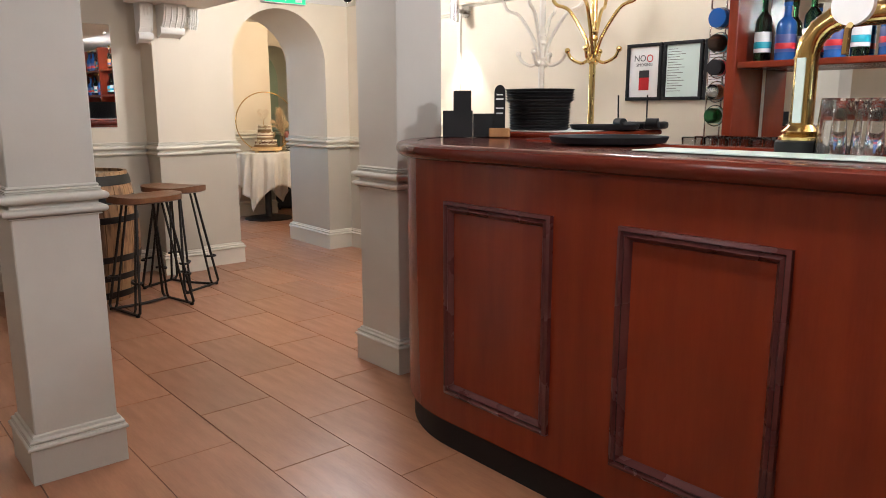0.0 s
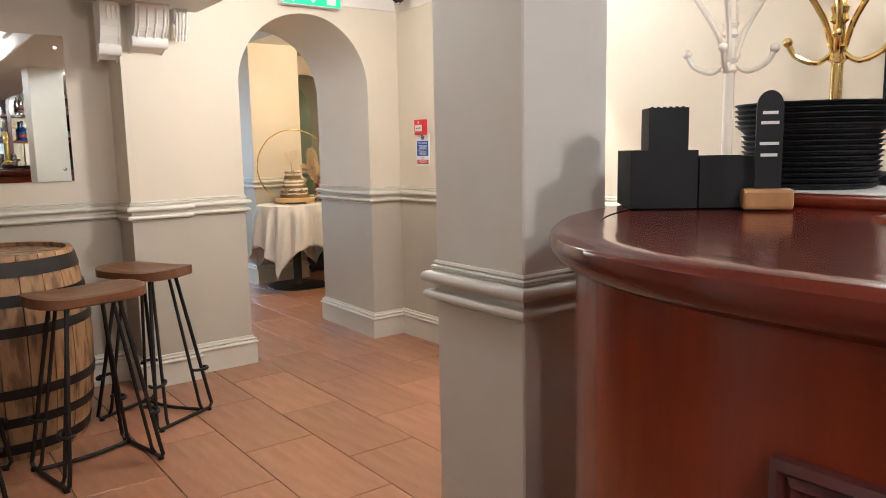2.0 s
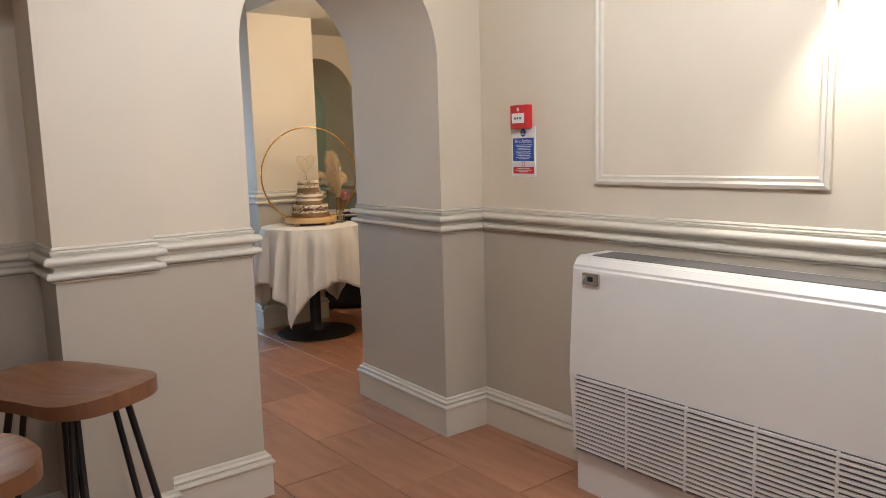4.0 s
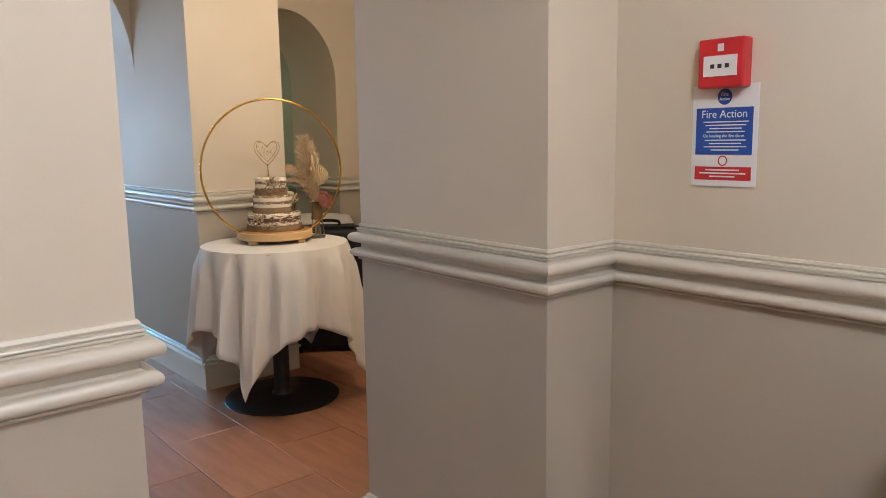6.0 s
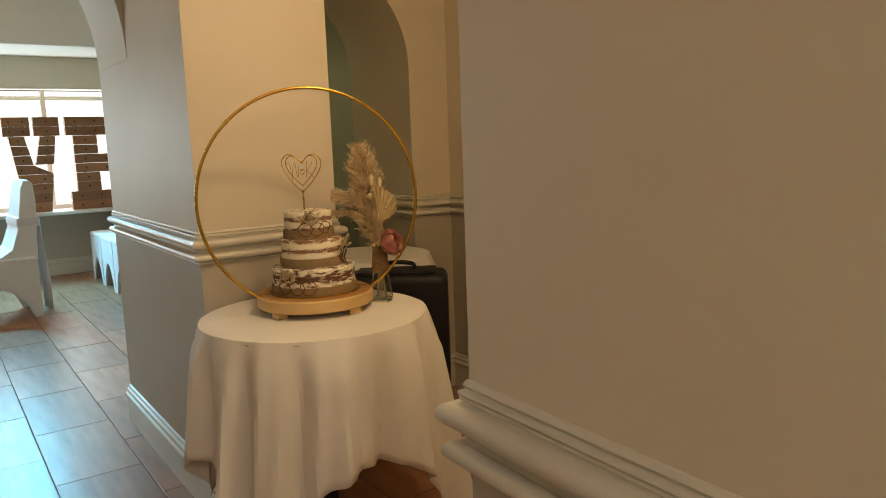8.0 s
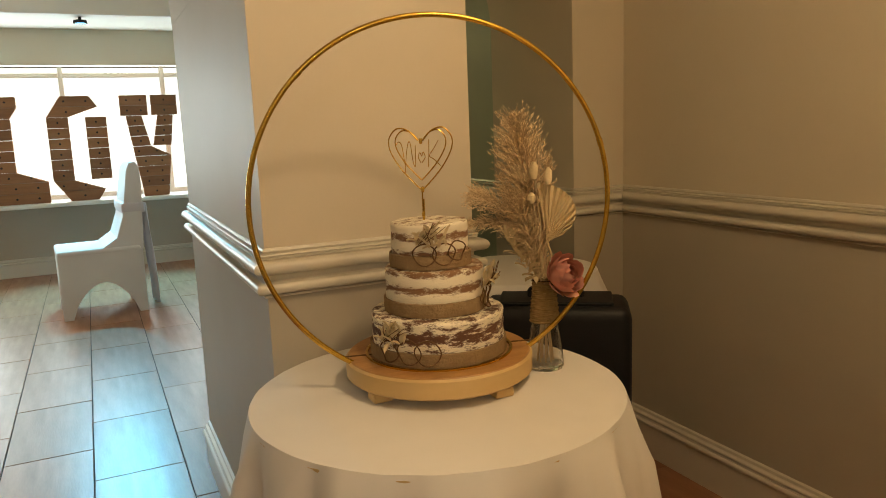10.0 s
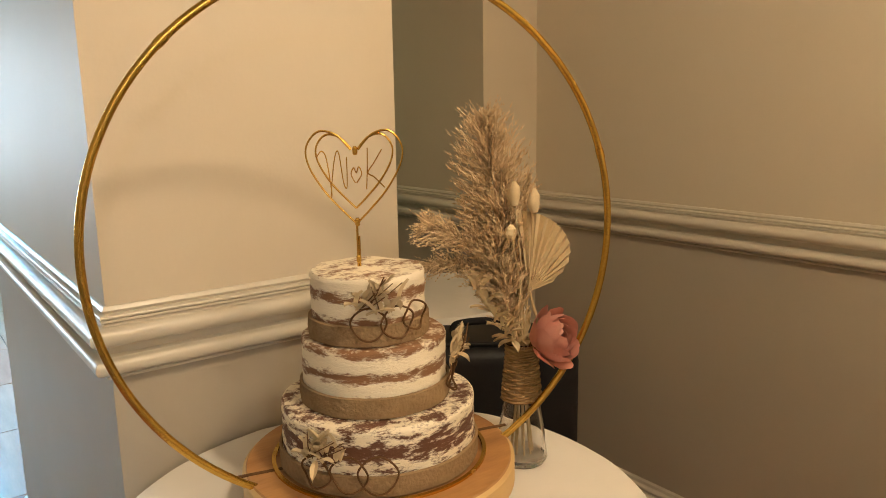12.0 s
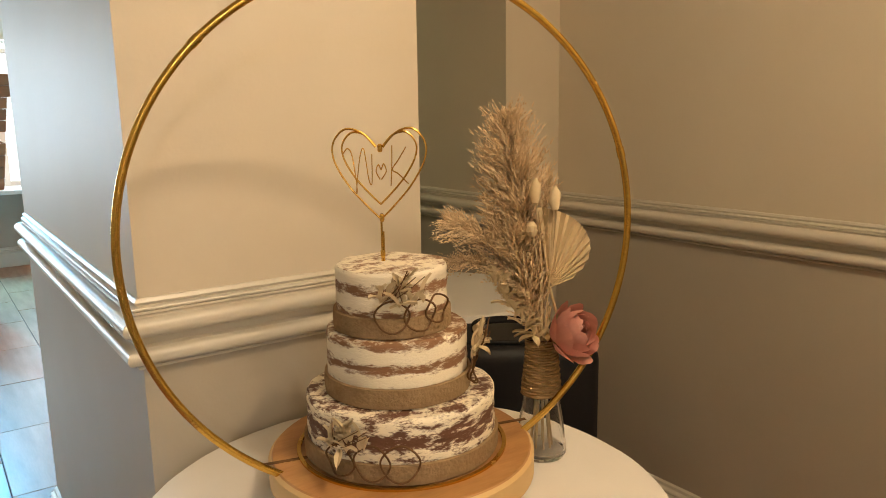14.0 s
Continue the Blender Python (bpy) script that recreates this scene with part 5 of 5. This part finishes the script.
def table_sign():
    s = thing("counter_sign", pose(2.50, 2.60, BARTOP, 0, 0, -52) @ Matrix.Diagonal((1.1, 1.1, 1.4, 1)), "black paddle sign in a wooden block", "sign")
    part("block", boxed(-0.04, 0.04, -0.018, 0.018, 0, 0.028, 0.005), BOARD, s, "small wooden block")
    n = 12
    poly = [(-0.021, 0.02), (0.021, 0.02), (0.021, 0.135)] + [(0.021 * math.cos(math.pi * i / n), 0.135 + 0.021 * math.sin(math.pi * i / n)) for i in range(1, n)] + [(-0.021, 0.135)]
    part("paddle", prism(bmesh.new(), poly, -0.004, 0.004, "y"), BLACK, s, "black slate paddle")
    for z, w in ((0.125, 0.024), (0.112, 0.028), (0.085, 0.03), (0.07, 0.026)):
        part("chalk_line", boxed(-w / 2, w / 2, -0.0052, -0.0038, z, z + 0.004), WHITE, s)


table_sign()


def tray(x, y, z, r):
    t = thing("drinks_tray", pose(x, y, z), "round black non-slip drinks tray", "tray", "trays on the bar")
    part("pan", lathe(bmesh.new(), [(0, 0), (r * 0.9, 0), (r * 0.96, 0.006), (r, 0.022), (r * 1.012, 0.023), (r * 1.01, 0.019), (r * 0.97, 0.003), (0, 0.0035)][::1], 56), BLACK, t, "", True)


tray(2.36, 1.93, BARTOP + 0.003, 0.20)
tray(3.13, 2.53, LEDGE + 0.0025, 0.16)
tagged(part("bar_runner", boxed(2.06, 2.24, -0.6, 1.62, BARTOP, BARTOP + 0.003), PAPER_GREEN, None), "pale green rubber bar runner on the counter", "bar runner")


def card_machine(x, y, rz):
    c = thing("card_reader", pose(x, y, LEDGE + 0.0025, 0, 0, rz), "black handheld card reader on the counter", "card reader", "card readers")
    part("body", boxed(-0.04, 0.04, -0.09, 0.09, 0, 0.035, 0.012, 3), BLACK, c, "", True)
    part("screen", boxed(-0.03, 0.03, 0.01, 0.07, 0.0345, 0.0365), GREY_SHADE_PRINT, c)
    part("paper_roll", tube(bmesh.new(), [(-0.028, 0.08, 0.03), (0.028, 0.08, 0.03)], 0.022, 14), BLACK, c, "", True)
    part("aerial", tube(bmesh.new(), [(0.03, 0.07, 0.03), (0.03, 0.075, 0.16)], 0.004, 6), BLACK, c, "thin black aerial", True)


card_machine(3.28, 2.47, 70), card_machine(3.36, 2.40, 110)


def coat_stand(x, y, mat, word, h, arms):
    c = thing("coat_stand", pose(x, y, 0), f"tall {word} coat stand with curled hooks", "coat stand", "coat stands by the wall")
    part("pole", tube(bmesh.new(), [(0, 0, 0.25), (0, 0, h)], 0.018, 14), mat, c, "", True)
    for z in (0.5, 1.5, 1.62):
        part("collar", lathe(bmesh.new(), [(0.018, -0.03), (0.028, -0.02), (0.022, 0), (0.028, 0.02), (0.018, 0.03)], 18, (0, 0, z)), mat, c, "", True)
    for k in range(arms):
        a = 2 * math.pi * k / arms + 0.4
        d = Vector((math.cos(a), math.sin(a), 0))
        up = [d * 0.018 + Vector((0, 0, 1.52)), d * 0.05 + Vector((0, 0, 1.62)), d * 0.14 + Vector((0, 0, 1.76)), d * 0.22 + Vector((0, 0, 1.80)), d * 0.25 + Vector((0, 0, 1.86))]
        part("hook", tube(bmesh.new(), spline(up, 8), 0.010, 8), mat, c, "curled upper hook", True)
        low = [d * 0.018 + Vector((0, 0, 1.50)), d * 0.06 + Vector((0, 0, 1.475)), d * 0.12 + Vector((0, 0, 1.50)), d * 0.145 + Vector((0, 0, 1.545))]
        hk = part("hook", tube(bmesh.new(), spline(low, 8), 0.009, 8), mat, c, "curled lower hook", True)
        bm = bmesh.new()
        bmesh.ops.create_uvsphere(bm, u_segments=12, v_segments=8, radius=0.016, matrix=Matrix.Translation(low[-1]))
        part("knob", bm, mat, hk, "", True)
        leg = [d * 0.018 + Vector((0, 0, 0.55)), d * 0.10 + Vector((0, 0, 0.50)), d * 0.19 + Vector((0, 0, 0.30)), d * 0.20 + Vector((0, 0, 0.12)), d * 0.26 + Vector((0, 0, 0.012))]
        part("leg", tube(bmesh.new(), spline(leg, 8), 0.014, 8), mat, c, "curved leg", True)
    part("umbrella_ring", tube(bmesh.new(), [(0.19 * math.cos(q), 0.19 * math.sin(q), 0.34) for q in [i * math.pi / 16 for i in range(32)]], 0.010, 8, True), mat, c, "", True)


coat_stand(3.60, 3.36, CREAM_METAL, "cream painted", 1.9, 4)
coat_stand(3.62, 3.00, BRASS, "polished brass", 1.9, 4)


def notices():
    face = Matrix(((0, 0, -1, 0), (-1, 0, 0, 0), (0, 1, 0, 0), (0, 0, 0, 1)))
    for y0, y1, paper, kind in ((2.745, 2.975, PAPER, 0), (2.495, 2.735, PAPER_GREEN, 1), (2.27, 2.485, PAPER, 2)):
        f = thing("framed_notice", pose(EAST - 0.002, (y0 + y1) / 2, 1.428), "black framed printed notice on the wall", "framed notice", "framed notices")
        h, w = 0.157, (y1 - y0) / 2
        for a in ((-w, w, h - 0.018, h), (-w, w, -h, -h + 0.018), (-w, -w + 0.018, -h + 0.018, h - 0.018), (w - 0.018, w, -h + 0.018, h - 0.018)):
            part("frame_side", boxed(-0.02, 0, a[0], a[1], a[2], a[3], 0.002, 1), BLACK, f)
        part("paper", boxed(-0.008, -0.002, -w + 0.016, w - 0.016, -h + 0.016, h - 0.016), paper, f)
        if kind == 0:
            letters("NO", 0.05, Matrix.Translation((-0.0085, 0.03, 0.075)) @ face, INK, f, depth=0.0003)
            letters("SMOKING", 0.024, Matrix.Translation((-0.0085, 0, 0.04)) @ face, INK, f, depth=0.0003)
            part("red_ring", tube(bmesh.new(), [(-0.0085, -0.035 + 0.018 * math.cos(q), 0.075 + 0.018 * math.sin(q)) for q in [i * math.pi / 10 for i in range(20)]], 0.003, 6, True), RED, f)
            part("red_block", boxed(-0.0086, -0.0078, -0.033, 0.033, -0.10, -0.03), RED, f, "red printed block")
            part("dark_block", boxed(-0.0086, -0.0078, -0.033, 0.033, -0.03, 0.01), INK, f)
        else:
            for k in range(17):
                wd = 0.05 + 0.04 * ((k * 7) % 5) / 4
                part("text_line", boxed(-0.0086, -0.0078, w - 0.025 - wd * 1.2, w - 0.025, 0.115 - k * 0.014, 0.118 - k * 0.014), GREY_SHADE_PRINT, f)


notices()


def sconce():
    s = thing("wall_light", pose(3.80, 4.36, 1.90), "steel tube up-and-down wall light, lit", "wall light")
    part("tube", lathe(bmesh.new(), [(0.03, -0.075), (0.033, -0.075), (0.033, 0.075), (0.03, 0.075), (0.03, -0.075)], 28), SILVER, s, "brushed steel tube", True)
    part("mount", tube(bmesh.new(), [(0.03, 0, 0), (0.118, 0, 0)], 0.014, 12), SILVER, s, "", True)
    part("rose", tube(bmesh.new(), [(0.105, 0, 0), (0.119, 0, 0)], 0.04, 20), SILVER, s, "round wall plate", True)
    for z in (-0.05, 0.05):
        part("bulb", lathe(bmesh.new(), [(0, z - 0.008), (0.027, z - 0.006), (0.027, z + 0.006), (0, z + 0.008)], 20), LAMP_GLOW, s, "lit bulb face")


sconce()

# made-up housing for the added cyan lamp
sp = thing("spotlight", pose(3.7, 13.75, 2.22), "added cyan lamp in a black can, tinting the floor", "spotlight")
part("arm", tube(bmesh.new(), [(0, 0, 0), (0, 0, -0.03)], 0.012, 10), BLACK, sp)
part("can", lathe(bmesh.new(), [(0, -0.025), (0.05, -0.025), (0.055, -0.05), (0.05, -0.05), (0.0, -0.045)], 20), BLACK, sp, "", True)
part("lens", lathe(bmesh.new(), [(0, -0.047), (0.045, -0.047), (0.045, -0.049), (0, -0.049)], 20), glow("added_cyan_glow", (0.1, 0.6, 1.0), 3), sp, "glowing cyan face of the added lamp")

# the same fixture for the hall lamp and for the added fill lamps
dl = None
for x, y, z, p in DOWN_AND_FILL_LIGHTS:
    if dl is None:
        dl = thing("downlight", pose(x, y, z), "small recessed ceiling lamp, lit, mostly added as fill", "ceiling light", "recessed downlights")
        part("trim_ring", lathe(bmesh.new(), [(0.035, 0), (0.048, 0), (0.046, -0.006), (0.035, -0.004)], 28), WHITE_METAL, dl, "", True)
        part("bulb", lathe(bmesh.new(), [(0, -0.001), (0.034, -0.001), (0.034, 0.0), (0, 0.0)], 24), LAMP_GLOW, dl, "lit bulb face")
    else:
        copy_thing(dl, pose(x, y, z))


def bottle_profile(h, r):
    return [(0, 0), (r, 0.002), (r, h * 0.58), (r * 0.9, h * 0.66), (r * 0.36, h * 0.76), (r * 0.33, h * 0.93), (r * 0.42, h * 0.935), (r * 0.42, h), (0, h)]


BOTTLE_MATS = [glass_of("green_bottle_glass", (0.08, 0.26, 0.12), 0.05), glass_of("brown_bottle_glass", (0.30, 0.11, 0.03), 0.05), glass_of("clear_bottle_glass", (0.85, 0.9, 0.9), 0.03),
               surface("blue_bottle", (0.02, 0.09, 0.30), None, 0.12), surface("dark_bottle", (0.02, 0.018, 0.02), None, 0.1)]
LABELS = [WHITE, surface("teal_label", (0.02, 0.33, 0.42), None, 0.4), surface("orange_label", (0.6, 0.2, 0.05), None, 0.4), surface("ink_blue_label", (0.06, 0.08, 0.25), None, 0.4), RED]


def back_bar():
    b = thing("back_bar_shelf", pose(3.9, 0, 0), "red mahogany back-bar shelving with a mirror", "shelving")
    for y in (2.16, 1.1, 0.04, -1.02):
        part("upright", boxed(-0.28, 0, y, y + 0.05, 0.95, 2.12, 0.004, 1), MAHOG, b)
    for z in (0.95, 1.44, 1.80):
        part("shelf", boxed(-0.30 if z < 1 else -0.27, 0, -1.02, 2.16, z - 0.03, z, 0.004, 1), MAHOG, b)
    part("base", boxed(-0.42, 0, -1.05, 2.2, 0, 0.918), MAHOG, b)
    part("mirror_panel", boxed(-0.012, -0.004, -0.95, 2.14, 0.96, 2.1), MIRROR, b, "mirror at the back of the shelves")
    rnd = random.Random(11)
    protos = []
    for k, (h, r) in enumerate(((0.30, 0.037), (0.28, 0.041), (0.31, 0.034), (0.26, 0.045), (0.29, 0.038))):
        o = thing("spirit_bottle", pose(0, 0, 0), "labelled spirit bottle on the back-bar shelf", "bottle", "spirit bottles")
        part("bottle", lathe(bmesh.new(), bottle_profile(h, r), 20), BOTTLE_MATS[k], o, "", True)
        part("label", lathe(bmesh.new(), [(r + 0.0006, h * 0.14), (r + 0.0012, h * 0.15), (r + 0.0012, h * 0.44), (r + 0.0006, h * 0.45)], 20), LABELS[k], o, "printed bottle label", True)
        part("label_band", lathe(bmesh.new(), [(r + 0.0014, h * 0.2), (r + 0.0018, h * 0.21), (r + 0.0018, h * 0.29), (r + 0.0014, h * 0.3)], 20), LABELS[(k + 1) % 5], o, "", True)
        part("cap", lathe(bmesh.new(), [(0, h - 0.001), (r * 0.42, h), (r * 0.42, h + 0.02), (0, h + 0.021)], 14), BLACK if k % 2 else GOLD, o, "", True)
        protos.append(o)
    used = set()
    for z in (1.4405, 1.8005):
        y, k = 2.09, (0 if z < 1.7 else 2)
        while y > -0.9:
            if not any(abs(y - u - 0.025) < 0.07 for u in (1.1, 0.04, -1.02)):
                if k % 5 not in used:
                    used.add(k % 5)
                    protos[k % 5].matrix_world = pose(3.73, y, z)
                else:
                    copy_thing(protos[k % 5], pose(3.73 + rnd.uniform(-0.02, 0.02), y, z, 0, 0, rnd.uniform(0, 360)))
            y -= 0.1 + rnd.uniform(0, 0.02)
            k += rnd.choice((1, 2, 3))
    for k in range(5):
        copy_thing(protos[(k * 2) % 5], pose(3.62, 2.27, 1.19 + 0.115 * k, 0, 90, 0))
    copy_thing(b, pose(1.6, -1.98, 0, 0, 0, -90))
    for z in (1.4405, 1.8005):
        for k in range(20):
            x = 0.72 + 0.145 * k
            if not any(abs(x - 1.6 - u - 0.025) < 0.07 for u in (2.16, 1.1, 0.04, -1.02)):
                copy_thing(protos[rnd.randrange(5)], pose(x, -1.81 + rnd.uniform(-0.02, 0.02), z, 0, 0, rnd.uniform(0, 360)))
    rack = thing("bottle_rack", pose(3.9, 2.28, 0), "metal ring rack holding bottles on their sides", "bottle rack")
    for k in range(5):
        z = 1.19 + 0.115 * k
        for x in (-0.24, -0.1):
            part("ring", tube(bmesh.new(), [(x, 0.05 * math.cos(q) - 0.01, z + 0.05 * math.sin(q)) for q in [i * math.pi / 10 for i in range(20)]], 0.003, 6, True), SILVER, rack, "", True)
    for x in (-0.24, -0.1):
        part("bar", tube(bmesh.new(), [(x, 0.042, 1.0), (x, 0.042, 1.75)], 0.004, 6), SILVER, rack, "", True)
        part("bracket", tube(bmesh.new(), [(x, 0.042, 1.7), (0.018, 0.042, 1.7)], 0.004, 6), SILVER, rack)
    g = thing("pint_glass", pose(3.7, 2.0, 0.9505), "clear straight-sided pint glass standing empty", "glass", "glasses on and behind the bar")
    out = [(0, 0), (0.028, 0), (0.03, 0.004), (0.04, 0.14), (0.039, 0.142), (0.0375, 0.14), (0.0275, 0.008), (0, 0.007)]
    part("glass", lathe(bmesh.new(), out, 24), GLASS, g, "", True)
    for i in range(9):
        for j in range(2):
            if (i, j) != (0, 0):
                copy_thing(g, pose(3.7 - 0.09 * j, 2.0 - 0.095 * i, 0.9505))
    for i in range(7):
        for j in range(2):
            copy_thing(g, pose(2.36 - 0.085 * j, 1.16 - 0.088 * i, BARTOP + 0.144 + 0.0005, 180))
    for i in range(4):
        for j in range(3):
            copy_thing(g, pose(2.72 + 0.085 * j, 1.82 - 0.088 * i, 0.9805))
    lower = thing("service_shelf", pose(2.45, 0, 0), "lower service shelf behind the bar", "shelf")
    part("shelf", boxed(0.01, 0.52, -1.1, 1.9, 0.94, 0.98, 0.005), BLACK, lower)
    part("support", boxed(0.02, 0.50, -1.08, 1.88, 0, 0.94), BLACK, lower)


back_bar()


def font():
    f = thing("beer_font", pose(2.30, 1.25, BARTOP), "polished brass swan-neck beer font with badges", "beer tap")
    part("base", lathe(bmesh.new(), [(0, 0), (0.062, 0), (0.062, 0.03), (0.055, 0.035), (0, 0.035)], 32), BLACK, f, "black font base", True)
    part("collar", lathe(bmesh.new(), [(0.055, 0.034), (0.056, 0.042), (0.045, 0.05), (0.05, 0.058), (0.04, 0.066), (0.032, 0.075)], 32), BRASS, f, "stepped brass collar", True)
    pts = [(0, 0, 0.07), (0, 0, 0.24)] + [(0, -0.10 + 0.10 * math.cos(a), 0.25 + 0.10 * math.sin(a)) for a in [math.pi / 2 * i / 10 for i in range(11)]] + [(0, -0.14, 0.351), (0, -0.42, 0.351)]
    part("neck", tube(bmesh.new(), pts, 0.03, 20), BRASS, f, "curved brass neck", True)
    for k in range(5):
        a = math.pi / 2 * k / 4
        part("rib", tube(bmesh.new(), [(0, -0.10 + 0.10 * math.cos(a + d), 0.25 + 0.10 * math.sin(a + d)) for d in (-0.03, 0.03)], 0.0325, 20), BRASS, f, "", True)
    part("panel", boxed(-0.033, -0.027, -0.012, 0.012, 0.08, 0.25, 0.002), PAPER_GREEN, f, "pale glass strip")
    for y, m, r in ((-0.12, WHITE, 0.05), (-0.24, RED, 0.045), (-0.36, WHITE, 0.045)):
        part("badge", tube(bmesh.new(), [(-0.03, y, 0.37), (-0.05, y, 0.37)], r, 28), m, f, "round lit brand badge" if m is WHITE else "round red badge", True)
        part("tap", tube(bmesh.new(), [(-0.02, y, 0.34), (-0.06, y, 0.31), (-0.065, y, 0.25)], 0.009, 10), BRASS, f, "brass tap spout", True)


font()


floors()
